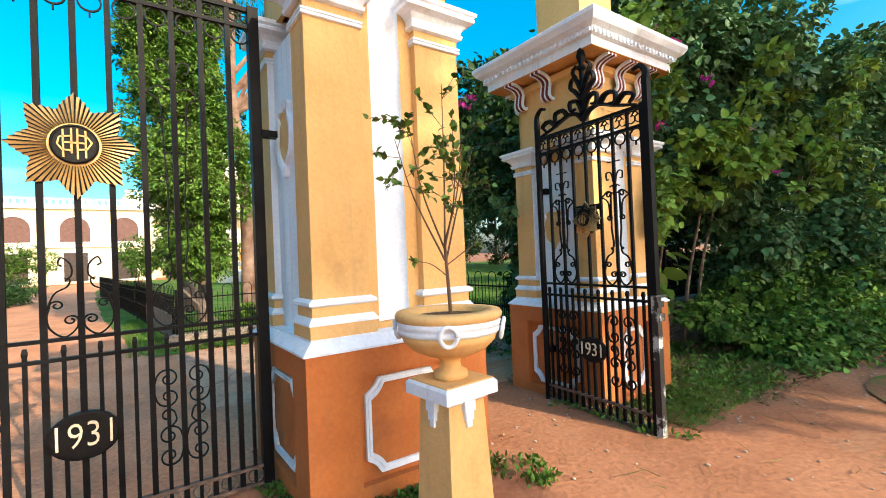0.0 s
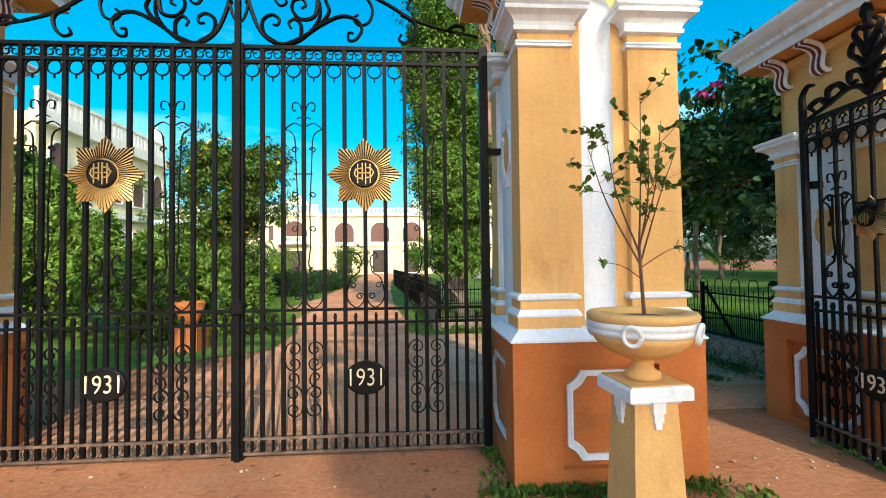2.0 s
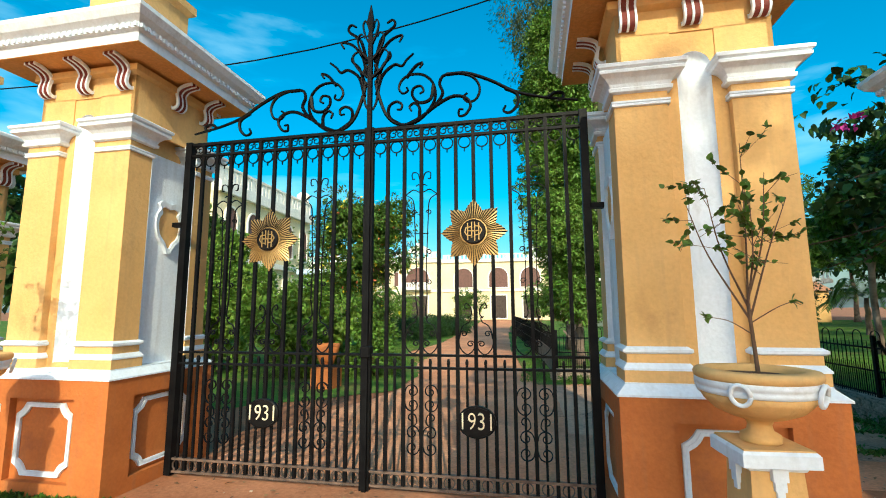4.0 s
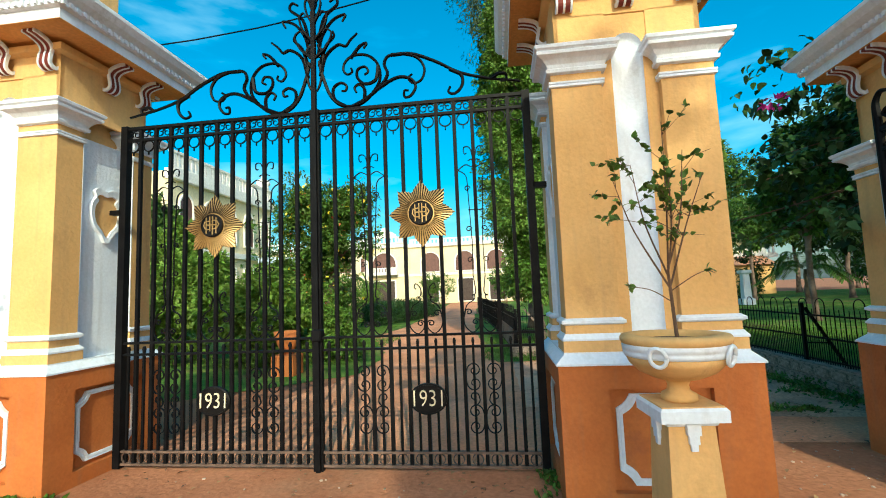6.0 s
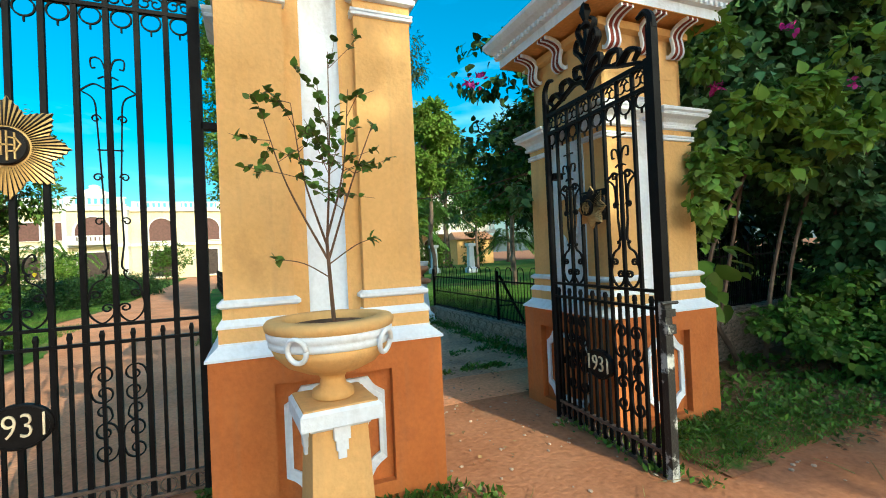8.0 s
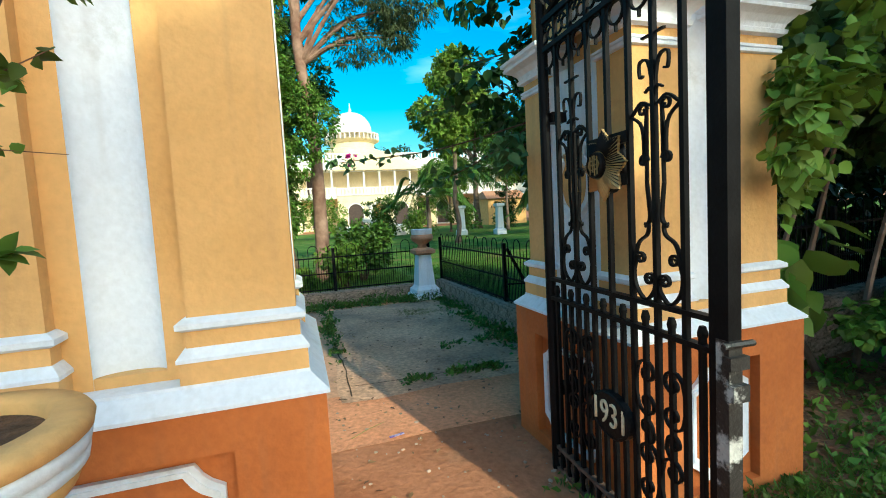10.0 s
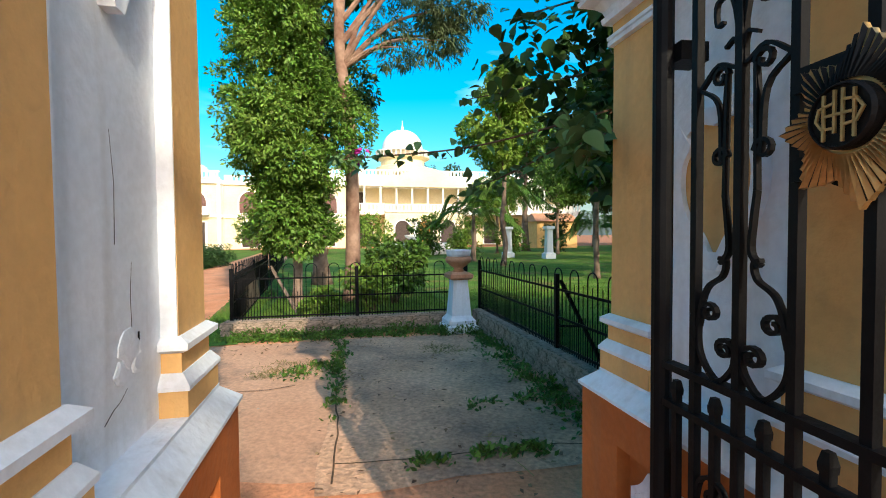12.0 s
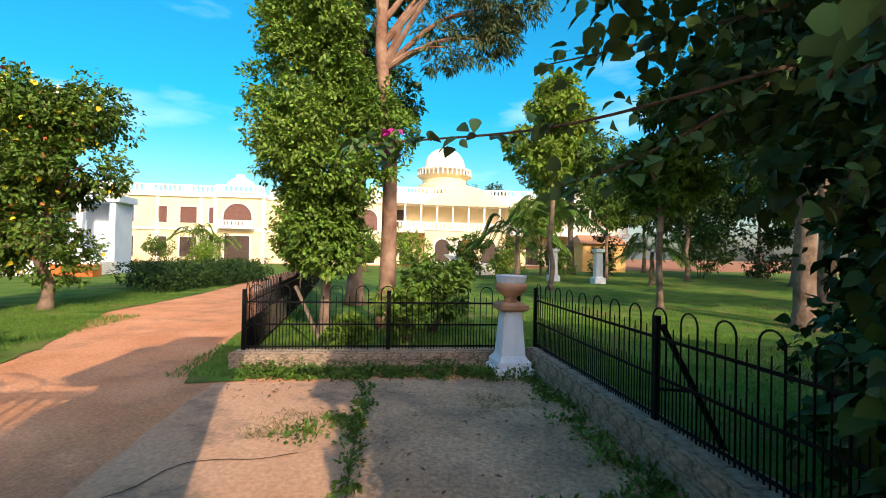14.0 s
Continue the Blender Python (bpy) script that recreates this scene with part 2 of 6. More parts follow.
def box(bm, x0, x1, y0, y1, z0, z1, bevel=0.0):
    v = [bm.verts.new((x, y, z)) for z in (z0, z1) for x, y in ((x0, y0), (x1, y0), (x1, y1), (x0, y1))]
    f = [bm.faces.new([v[i] for i in q]) for q in ((3, 2, 1, 0), (4, 5, 6, 7), (0, 1, 5, 4), (1, 2, 6, 5), (2, 3, 7, 6), (3, 0, 4, 7))]
    if bevel:
        es = {e for q in f for e in q.edges}
        bmesh.ops.bevel(bm, geom=list(es), offset=bevel, segments=1, affect="EDGES")
    return bm


def rings(bm, sections, closed_ends=True):
    """Skins closed rings of points, one after another."""
    rows = [[bm.verts.new(p) for p in s] for s in sections]
    n = len(rows[0])
    for a, b in zip(rows, rows[1:]):
        for i in range(n):
            bm.faces.new((a[i], a[(i + 1) % n], b[(i + 1) % n], b[i]))
    if closed_ends:
        bm.faces.new(rows[0][::-1])
        bm.faces.new(rows[-1])
    return bm


def profile_box(bm, x0, x1, y0, y1, prof):
    """A moulding round a rectangle: prof holds (outset, z) from below to above."""
    return rings(bm, [[(x0 - o, y0 - o, z), (x1 + o, y0 - o, z), (x1 + o, y1 + o, z), (x0 - o, y1 + o, z)] for o, z in prof])


def lathe(bm, prof, n=32, cx=0.0, cy=0.0, ends=True):
    return rings(bm, [[(cx + r * math.cos(2 * math.pi * i / n), cy + r * math.sin(2 * math.pi * i / n), z) for i in range(n)] for r, z in prof], ends)


def tube(bm, pts, r0, r1=None, n=6, flat=1.0):
    """A round or flattened bar along points, tapering from r0 to r1."""
    pts = [Vector(p) for p in pts]
    r1 = r0 if r1 is None else r1
    out, side = [], None
    for i, p in enumerate(pts):
        d = (pts[min(i + 1, len(pts) - 1)] - pts[max(i - 1, 0)]).normalized()
        if side is None:
            side = d.cross(Vector((0, 1, 0)))
            if side.length < 0.1:
                side = d.cross(Vector((1, 0, 0)))
        side = (side - d * side.dot(d)).normalized()
        up = d.cross(side)
        r = r0 + (r1 - r0) * i / max(1, len(pts) - 1)
        out.append([p + side * (r * math.cos(2 * math.pi * k / n + math.pi / n)) + up * (r * flat * math.sin(2 * math.pi * k / n + math.pi / n)) for k in range(n)])
    return rings(bm, out)


def smooth_line(pts, k=6):
    """A Catmull-Rom line through points."""
    p = [Vector(q) for q in pts]
    p = [2 * p[0] - p[1]] + p + [2 * p[-1] - p[-2]]
    out = []
    for a, b, c, d in zip(p, p[1:], p[2:], p[3:]):
        for j in range(k):
            t = j / k
            out.append(0.5 * (2 * b + (c - a) * t + (2 * a - 5 * b + 4 * c - d) * t * t + (3 * b - a - 3 * c + d) * t ** 3))
    out.append(p[-2])
    return out


def curl(cx, cz, r, start, turns, n=18, shrink=0.28):
    """A spiral in the x-z plane, from the rim inwards."""
    return [Vector((cx + r * (1 - (1 - shrink) * i / n) * math.cos(start + turns * 2 * math.pi * i / n), 0,
                    cz + r * (1 - (1 - shrink) * i / n) * math.sin(start + turns * 2 * math.pi * i / n))) for i in range(n + 1)]


LEAF_SIMPLE = (np.array([(0, 0, 0), (-0.26, 0.45, 0.07), (0, 1, -0.06), (0.26, 0.45, 0.07)]), [(0, 2, 1), (0, 3, 2)])
LEAF_FULL = (np.array([(0, 0, 0), (-0.28, 0.10, 0.05), (-0.40, 0.34, 0.09), (-0.26, 0.68, 0.03), (0, 1, -0.14), (0.26, 0.68, 0.03), (0.40, 0.34, 0.09), (0.28, 0.10, 0.05), (0, 0.4, 0.0)]),
             [(8, 0, 1), (8, 1, 2), (8, 2, 3), (8, 3, 4), (8, 4, 5), (8, 5, 6), (8, 6, 7), (8, 7, 0)])
LEAF_SLIM = (np.array([(0, 0, 0), (-0.11, 0.4, 0.03), (0, 1, -0.10), (0.11, 0.4, 0.03)]), [(0, 2, 1), (0, 3, 2)])
BLADE = (np.array([(-0.06, 0, 0), (0.06, 0, 0), (0.03, 0.6, 0.06), (0, 1, 0.22)]), [(0, 1, 2), (0, 2, 3)])


def leaf_mesh(pos, along, up, size, mat, shape=LEAF_SIMPLE):
    """One mesh of many leaves: where each begins, which way it points, its upper side, its length."""
    pos, along, up = (np.asarray(a, float) for a in (pos, along, up))
    size = np.asarray(size, float)
    along /= np.linalg.norm(along, axis=1, keepdims=True) + 1e-9
    side = np.cross(along, up)
    side /= np.linalg.norm(side, axis=1, keepdims=True) + 1e-9
    nor = np.cross(side, along)
    tpl, tri = shape
    v = pos[:, None] + size[:, None, None] * (tpl[None, :, 0:1] * side[:, None] + tpl[None, :, 1:2] * along[:, None] + tpl[None, :, 2:3] * nor[:, None])
    n, k = len(pos), len(tpl)
    faces = (np.array(tri)[None] + (np.arange(n) * k)[:, None, None]).reshape(-1, 3)
    me = bpy.data.meshes.new("leaves")
    me.vertices.add(n * k)
    me.vertices.foreach_set("co", v.reshape(-1))
    me.loops.add(len(faces) * 3)
    me.loops.foreach_set("vertex_index", faces.reshape(-1).astype(np.int32))
    me.polygons.add(len(faces))
    me.polygons.foreach_set("loop_start", np.arange(0, len(faces) * 3, 3, dtype=np.int32))
    me.update(calc_edges=True)
    me.materials.append(mat)
    return me


def clump_leaves(rng, clumps, size, mat, shape=LEAF_SIMPLE, droop=0.4, shell=0.45, density=None, spread=0.8):
    """Leaves in uneven clumps: clumps holds (centre, radii, number)."""
    P, A, U = [], [], []
    for c, r, n in clumps:
        d = rng.normal(size=(n, 3))
        d /= np.linalg.norm(d, axis=1, keepdims=True)
        # small tufts on the clump, so that its outline breaks up
        tuft = rng.normal(size=(max(6, n // 40), 3))
        tuft /= np.linalg.norm(tuft, axis=1, keepdims=True)
        near = np.argmax(d @ tuft.T, axis=1)
        lump = rng.uniform(0.72, 1.18, len(tuft))[near]
        pull = rng.uniform(0.0, 0.75, n)[:, None]
        d = d * (1 - pull) + tuft[near] * pull
        d /= np.linalg.norm(d, axis=1, keepdims=True)
        rad = (1 - shell * rng.random(n) ** 1.6) * lump
        P.append(np.array(c) + d * rad[:, None] * np.array(r))
        a = d + rng.normal(size=(n, 3)) * spread
        a[:, 2] -= droop
        A.append(a)
        u = d * 0.7 + np.array((0, 0, 0.8)) + rng.normal(size=(n, 3)) * 0.45
        U.append(u)
    P, A, U = (np.concatenate(x) for x in (P, A, U))
    keep = P[:, 2] > 0.02
    P, A, U = P[keep], A[keep], U[keep]
    return leaf_mesh(P, A, U, rng.uniform(0.7, 1.25, len(P)) * size, mat, shape)


# ---- ground ----
def wobble_sheet(outline, z, mat, name, label, category, amp=0.12, step=0.25, seed=1, kind="structure"):
    """A flat patch with an uneven edge, on a plain outline of corners."""
    rng = np.random.default_rng(seed)
    pts = []
    for a, b in zip(outline, outline[1:] + outline[:1]):
        a, b = Vector((*a, 0)), Vector((*b, 0))
        n = max(1, int((b - a).length / step))
        side = Vector((-(b - a).y, (b - a).x, 0)).normalized()
        for i in range(n):
            p = a.lerp(b, i / n)
            pts.append(p + side * (amp * (noise.noise(p * 1.7 + Vector((seed, 0, 0))) + 0.5 * rng.normal() * 0.4)))
    bm = bmesh.new()
    vs = [bm.verts.new((p.x, p.y, z)) for p in pts]
    es = [bm.edges.new((vs[i], vs[(i + 1) % len(vs)])) for i in range(len(vs))]
    bmesh.ops.triangle_fill(bm, edges=es, use_beauty=True)
    for f in bm.faces:
        if f.normal.z < 0:
            f.normal_flip()
    return tagged(part(name, bm, mat), label, category, kind=kind)


bm = bmesh.new()
bmesh.ops.create_grid(bm, x_segments=60, y_segments=60, size=600)
ground = tagged(part("ground", bm, EARTH), "bare red earth ground with dust and pebbles", "ground", kind="structure")

# ---- gate pillars ----
CAPZ = 2.94


def pillar_side(w, z0, z1, r, zc, t, bm, wide=False):
    """A wall field in the x-z plane at y=0 (front), t thick, with a round-headed opening of half-width r whose arch springs at zc."""
    n = 12
    arch = [(r * math.cos(math.pi * i / n), zc + r * math.sin(math.pi * i / n)) for i in range(n + 1)]
    outer = [(w, z0), (w, z1), (-w, z1), (-w, z0)]
    left = [(-w, z0), (-r, z0), (-r, zc), (-w, zc)]
    right = [(r, z0), (w, z0), (w, zc), (r, zc)]
    quads = [left, right]
    for (xa, za), (xb, zb) in zip(arch, arch[1:]):
        quads.append([(xb, zb), (xa, za), (max(-w, min(w, xa / r * w)), z1), (max(-w, min(w, xb / r * w)), z1)])
    quads.append([(r, zc), (w, zc), (w, z1), (w, z1 - 0.0001)])
    quads.append([(-r, zc), (-w, z1 - 0.0001), (-w, z1), (-w, zc)])
    for q in quads[:-2]:
        bm.faces.new([bm.verts.new((x, 0, z)) for x, z in q])
    bm.faces.new([bm.verts.new((x, 0, z)) for x, z in ((r, zc), (w, zc), (w, z1))])
    bm.faces.new([bm.verts.new((x, 0, z)) for x, z in ((-r, zc), (-w, z1), (-w, zc))])
    return bm


def niche_mesh(r, z0, zc, deep):
    """The white hollow of a niche: half round, with a half dome, opening towards -y."""
    bm = bmesh.new()
    n = 14
    cols = []
    for i in range(n + 1):
        a = math.pi * i / n
        x, y = -r * math.cos(a), deep * math.sin(a)
        col = [(x, y, z0), (x, y, zc)]
        for j in range(1, 8):
            b = math.pi / 2 * j / 7
            col.append((x * math.cos(b), y * math.cos(b), zc + r * math.sin(b)))
        cols.append([bm.verts.new(p) for p in col])
    for a, b in zip(cols, cols[1:]):
        for k in range(8):
            bm.faces.new((a[k], b[k], b[k + 1], a[k + 1]))
    bmesh.ops.remove_doubles(bm, verts=bm.verts, dist=0.0005)
    return mesh_of(bm, WHITE, True)


def panel_frame(w, h, band=0.035, proud=0.02):
    """A white moulded frame with hollowed corners, in the x-z plane, centred."""
    c = 0.085
    def loop(o):
        pts = []
        for sx, sz in ((1, -1), (1, 1), (-1, 1), (-1, -1)):
            X, Z = sx * (w / 2 - o), sz * (h / 2 - o)
            k = c
            arc = [(X - sx * k, Z), (X - sx * k * 0.72, Z - sz * k * 0.45), (X - sx * k * 0.45, Z - sz * k * 0.72), (X, Z - sz * k)]
            pts += arc if sx * sz < 0 else arc[::-1]
        return pts
    bm = bmesh.new()
    o, m, i = loop(0), loop(band * 0.5), loop(band)
    secs = [[(x, 0.0, z) for x, z in o], [(x, -proud, z) for x, z in o], [(x, -proud * 0.6, z) for x, z in m], [(x, -proud, z) for x, z in m],
            [(x, -proud * 0.9, z) for x, z in i], [(x, 0.0, z) for x, z in i]]
    rings(bm, secs, False)
    bmesh.ops.recalc_face_normals(bm, faces=bm.faces)
    return mesh_of(bm, WHITE)


def shield_mesh(w, h):
    """A raised white cartouche with a yellow field: rounded shoulders and a pointed foot."""
    def outline(s):
        half = [(0.0, 0.46), (0.20, 0.50), (0.34, 0.44), (0.30, 0.34), (0.40, 0.22), (0.42, 0.02), (0.34, -0.18), (0.16, -0.32), (0.05, -0.46)]
        pts = smooth_line([(x, 0, z) for x, z in half], 4)
        pts = [(p.x * w * s, p.z * h * s) for p in pts]
        return pts + [(-x, z) for x, z in pts[::-1]]
    bm = bmesh.new()
    a, b = outline(1.0), outline(0.78)
    rings(bm, [[(x, 0, z) for x, z in a], [(x, -0.035, z) for x, z in a], [(x, -0.03, z) for x, z in b], [(x, -0.012, z) for x, z in b]], False)
    bmesh.ops.recalc_face_normals(bm, faces=bm.faces)
    rim = mesh_of(bm, WHITE)
    bm = bmesh.new()
    f = bm.faces.new([bm.verts.new((x, -0.014, z)) for x, z in b])
    if f.normal.y > 0:
        f.normal_flip()
    return rim, mesh_of(bm, YELLOW)


def bracket_mesh(s=1.0):
    """A scrolled cornice bracket: S-shaped ribs of white, with maroon grooves between."""
    line = smooth_line([(0, 0.0, -0.185), (0, -0.035, -0.20), (0, -0.070, -0.175), (0, -0.066, -0.12), (0, -0.056, -0.07), (0, -0.085, -0.03), (0, -0.15, -0.008), (0, -0.21, -0.002)], 4)
    bm = bmesh.new()
    for k, x in enumerate((-0.060, -0.030, 0.0, 0.030, 0.060)):
        deep = 0.015 if k % 2 == 0 else 0.011
        secs = []
        for i, p in enumerate(line):
            d = (line[min(i + 1, len(line) - 1)] - line[max(i - 1, 0)]).normalized()
            nrm = Vector((0, -d.z, d.y))
            a, b = p + nrm * deep, p - nrm * 0.010
            hx = 0.009 if k % 2 == 0 else 0.021
            secs.append([(x - hx, a.y * s, a.z * s), (x + hx, a.y * s, a.z * s), (x + hx, b.y * s, b.z * s), (x - hx, b.y * s, b.z * s)])
        n0 = len(bm.faces)
        rings(bm, secs)
        bm.faces.ensure_lookup_table()
        for f in bm.faces[n0:]:
            f.material_index = k % 2
    bmesh.ops.recalc_face_normals(bm, faces=bm.faces)
    return mesh_of(bm, [WHITE, MAROON])


def gate_pillar(name_label, x0, x1, y0, y1, dado, cap0, cap1, corn0, corn1, over, group, sink=0.0):
    """One pillar: dado with sunk panels, paired pilasters, niches, frieze, brackets and cornice."""
    cx, cy = (x0 + x1) / 2, (y0 + y1) / 2
    W, D = x1 - x0, y1 - y0
    top = thing("gate_pillar", name_label, "pillar", pose(cx, cy, -sink), group)
    hw, hd = W / 2, D / 2
    # dado: a core and a shell with a sunk panel on each side
    bm = bmesh.new()
    box(bm, -hw + 0.05, hw - 0.05, -hd + 0.05, hd - 0.05, 0, dado - 0.002)
    pz0, pz1 = 0.15, dado - 0.14
    for ang, half, dep in ((0, hw, hd), (90, hd, hw), (180, hw, hd), (270, hd, hw)):
        px = half - (0.29 if half == hw else 0.23)
        sub = bmesh.new()
        lim = half if ang % 180 == 0 else half - 0.05
        for a in ((-lim, -px, 0, dado), (px, lim, 0, dado), (-px, px, 0, pz0), (-px, px, pz1, dado)):
            box(sub, a[0], a[1], -dep, -dep + 0.052, a[2], a[3])
        bmesh.ops.transform(sub, matrix=pose(0, 0, 0, 0, 0, ang), verts=sub.verts)
        me = bpy.data.meshes.new("tmp")
        sub.to_mesh(me)
        sub.free()
        bm.from_mesh(me)
        bpy.data.meshes.remove(me)
        fr = panel_frame(2 * px - 0.08, pz1 - pz0 - 0.07)
        part("panel_frame", fr, None, top, "white moulded panel frame with hollowed corners", pose(0, 0, 0, 0, 0, ang) @ pose(0, -dep + 0.047, (pz0 + pz1) / 2))
    part("dado", bm, TERRA, top, "terracotta-painted dado")
    # sloping white strip
    ins = 0.075
    bm = bmesh.new()
    profile_box(bm, -hw, hw, -hd, hd, [(0.012, dado), (0.012, dado + 0.012), (-ins + 0.03, dado + 0.065), (-ins + 0.03, dado + 0.075)])
    part("dado_capping", bm, WHITE, top, "white sloping capping")
    # pilasters
    fx, fy = hw - ins, hd - ins
    pw, pd = (0.33 if W > 1.1 else 0.29), 0.225
    zb = dado + 0.075
    for sx in (-1, 1):
        for sy in (-1, 1):
            a, b = sorted((sx * fx, sx * (fx - pw)))
            c, d = sorted((sy * fy, sy * (fy - pd)))
            bm = bmesh.new()
            profile_box(bm, a, b, c, d, [(0.028, zb - 0.01), (0.028, zb + 0.075), (0.008, zb + 0.10), (0.008, zb + 0.17), (0.0, zb + 0.20), (-0.004, cap0 - 0.05), (0.0, cap0 + 0.12)])
            pil = part("pilaster", bm, YELLOW, top)
            bm = bmesh.new()
            profile_box(bm, a, b, c, d, [(0.034, zb + 0.07), (0.034, zb + 0.082), (0.012, zb + 0.112)])
            part("base_band", bm, WHITE, pil)
            bm = bmesh.new()
            profile_box(bm, a, b, c, d, [(0.012, zb + 0.165), (0.03, zb + 0.175), (0.03, zb + 0.192), (0.006, zb + 0.208)])
            part("base_moulding", bm, WHITE, pil)
            bm = bmesh.new()
            profile_box(bm, a, b, c, d, [(0.0, cap0 - 0.015), (0.012, cap0 - 0.01), (0.012, cap0 + 0.006), (0.004, cap0 + 0.008), (0.014, cap0 + 0.012), (0.014, cap0 + 0.024), (0.0, cap0 + 0.03)])
            part("neck_bead", bm, WHITE, pil)
            bm = bmesh.new()
            h = cap1 - cap0
            profile_box(bm, a, b, c, d, [(0.0, cap0 + 0.30 * h), (0.026, cap0 + 0.33 * h), (0.030, cap0 + 0.42 * h), (0.018, cap0 + 0.45 * h), (0.026, cap0 + 0.54 * h), (0.05, cap0 + 0.65 * h), (0.088, cap0 + 0.73 * h), (0.092, cap0 + 0.80 * h),
                                         (0.082, cap0 + 0.83 * h), (0.10, cap0 + 0.88 * h), (0.104, cap0 + 0.96 * h), (0.09, cap1), (0.0, cap1 + 0.012)])
            part("capital", bm, WHITE, pil, "white stepped capital")
    # fields between the pilasters
    rx, ry = fx - 0.055, fy - 0.05
    r = 0.102
    for ang, dep, w in ((0, fy - 0.055, fx - pw + 0.02), (180, fy - 0.055, fx - pw + 0.02)):
        bm = bmesh.new()
        pillar_side(w, zb - 0.01, cap1 + 0.26, r, cap1 - 0.0, 0.1, bm)
        m = pose(0, 0, 0, 0, 0, ang) @ pose(0, -dep, 0)
        part("wall_field", bm, YELLOW, top, at=m)
        sill = bmesh.new()
        box(sill, -r, r, 0.002, 0.062, zb - 0.012, zb + 0.035)
        part("niche_sill", sill, YELLOW, top, at=m)
        part("niche", niche_mesh(r + 0.001, zb + 0.03, cap1, 0.06), None, top, "white round-headed niche", m)
    for ang in (90, 270):
        w = fy - pd + 0.01
        bm = bmesh.new()
        box(bm, -w, w, -(fx - 0.042), -(fx - 0.12), zb - 0.01, cap0 + 0.05)
        for sx in (-1, 1):
            a, b = sorted((sx * (fy - pd), sx * (fy - pd - 0.006)))
            box(bm, a, b, -(fx - 0.002), -(fx - 0.045), zb + 0.0, cap0 + 0.03)
        part("side_field", bm, WHITE, top, "white recessed field", pose(0, 0, 0, 0, 0, ang))
        rim, face = shield_mesh(0.36, 0.48)
        m = pose(0, 0, 0, 0, 0, ang) @ pose(0, -(fx - 0.044), cap0 - 0.58)
        sh = part("shield", rim, None, top, "white plaster shield with a yellow field", m)
        part("shield_field", face, None, sh)
    bm = bmesh.new()
    box(bm, -(fx - 0.16), fx - 0.16, -(fy - 0.16), fy - 0.16, dado, cap1 + 0.3)
    part("core", bm, YELLOW, top)
    # frieze, brackets, cornice
    bm = bmesh.new()
    g = 0.045
    for a, b, c, d in ((-(fx - g), fx - g, -(fy - g), -(fy - g) + 0.03), (-(fx - g), fx - g, fy - g - 0.03, fy - g), (-(fx - g), -(fx - g) + 0.03, -(fy - g), fy - g), (fx - g - 0.03, fx - g, -(fy - g), fy - g)):
        box(bm, a, b, c, d, cap1 + (0.24 if b - a > 0.5 and d - c < 0.1 else -0.02), corn0 + 0.04)
    part("frieze", bm, YELLOW, top)
    bm = bmesh.new()
    for s in (-1, 1):
        for sy in (-1, 1):
            a, b = sorted((s * (fx - g), s * (r + 0.03)))
            c, d = sorted((sy * (fy - g), sy * (fy - g - 0.03)))
            box(bm, a, b, c, d, cap1 - 0.05, cap1 + 0.25)
    part("frieze", bm, YELLOW, top)
    bx, by = fx - g, fy - g
    bm = bmesh.new()
    profile_box(bm, -bx, bx, -by, by, [(0.0, corn0 - 0.10), (0.05, corn0 - 0.085), (0.05, corn0 - 0.03), (0.0, corn0 - 0.02)])
    part("string_course", bm, YELLOW, top)
    br = bracket_mesh()
    for ang, half, dep in ((0, bx, by), (90, by, bx), (180, bx, by), (270, by, bx)):
        for k in {0: (-1, 0, 1), 90: (0, 1), 180: (-1, 0, 1), 270: (0, -1)}[ang]:
            part("bracket", br, None, top, "scrolled bracket striped maroon and white", pose(0, 0, 0, 0, 0, ang) @ pose(k * (half - 0.075), -dep + 0.01, corn0 - 0.005) @ Matrix.Diagonal((0.80, 1.0, 1.1, 1)))
    bm = bmesh.new()
    profile_box(bm, -bx, bx, -by, by, [(over - 0.05, corn0), (over - 0.05, corn0 + 0.005)])
    part("soffit", bm, SOFFIT, top, "orange-painted soffit")
    h = corn1 - corn0
    bm = bmesh.new()
    profile_box(bm, -bx, bx, -by, by, [(over - 0.05, corn0 + 0.004), (over - 0.05, corn0 + 0.3 * h), (over - 0.02, corn0 + 0.34 * h), (over - 0.02, corn0 + 0.48 * h), (over + 0.03, corn0 + 0.62 * h),
                                       (over + 0.06, corn0 + 0.80 * h), (over + 0.06, corn0 + 0.92 * h), (over + 0.03, corn0 + h), (-0.02, corn1 + 0.05)])
    cor = part("cornice", bm, WHITE, top, "weathered white moulded cornice")
    bm = bmesh.new()
    for ang, half, dep in ((0, bx, by), (90, by, bx), (180, bx, by), (270, by, bx)):
        n = int(2 * (half + over) / 0.055)
        m = pose(0, 0, 0, 0, 0, ang)
        for k in range(n):
            xx = -(half + over) + 0.045 + (2 * (half + over) - 0.09) * k / (n - 1)
            sub = bmesh.ops.create_cube(bm, size=1.0, matrix=m @ Matrix.Translation((xx, -dep - over + 0.012, corn0 + 0.41 * h)) @ Matrix.Diagonal((0.026, 0.018, 0.12 * h, 1)))
    part("dentils", bm, WHITE, cor)
    bm = bmesh.new()
    profile_box(bm, -bx * 0.62, bx * 0.62, -by * 0.62, by * 0.62, [(0.05, corn1), (0.05, corn1 + 0.10), (0.0, corn1 + 0.12), (0.0, corn1 + 0.62), (0.05, corn1 + 0.66), (0.05, corn1 + 0.74)])
    part("attic_block", bm, YELLOW, top)
    return top


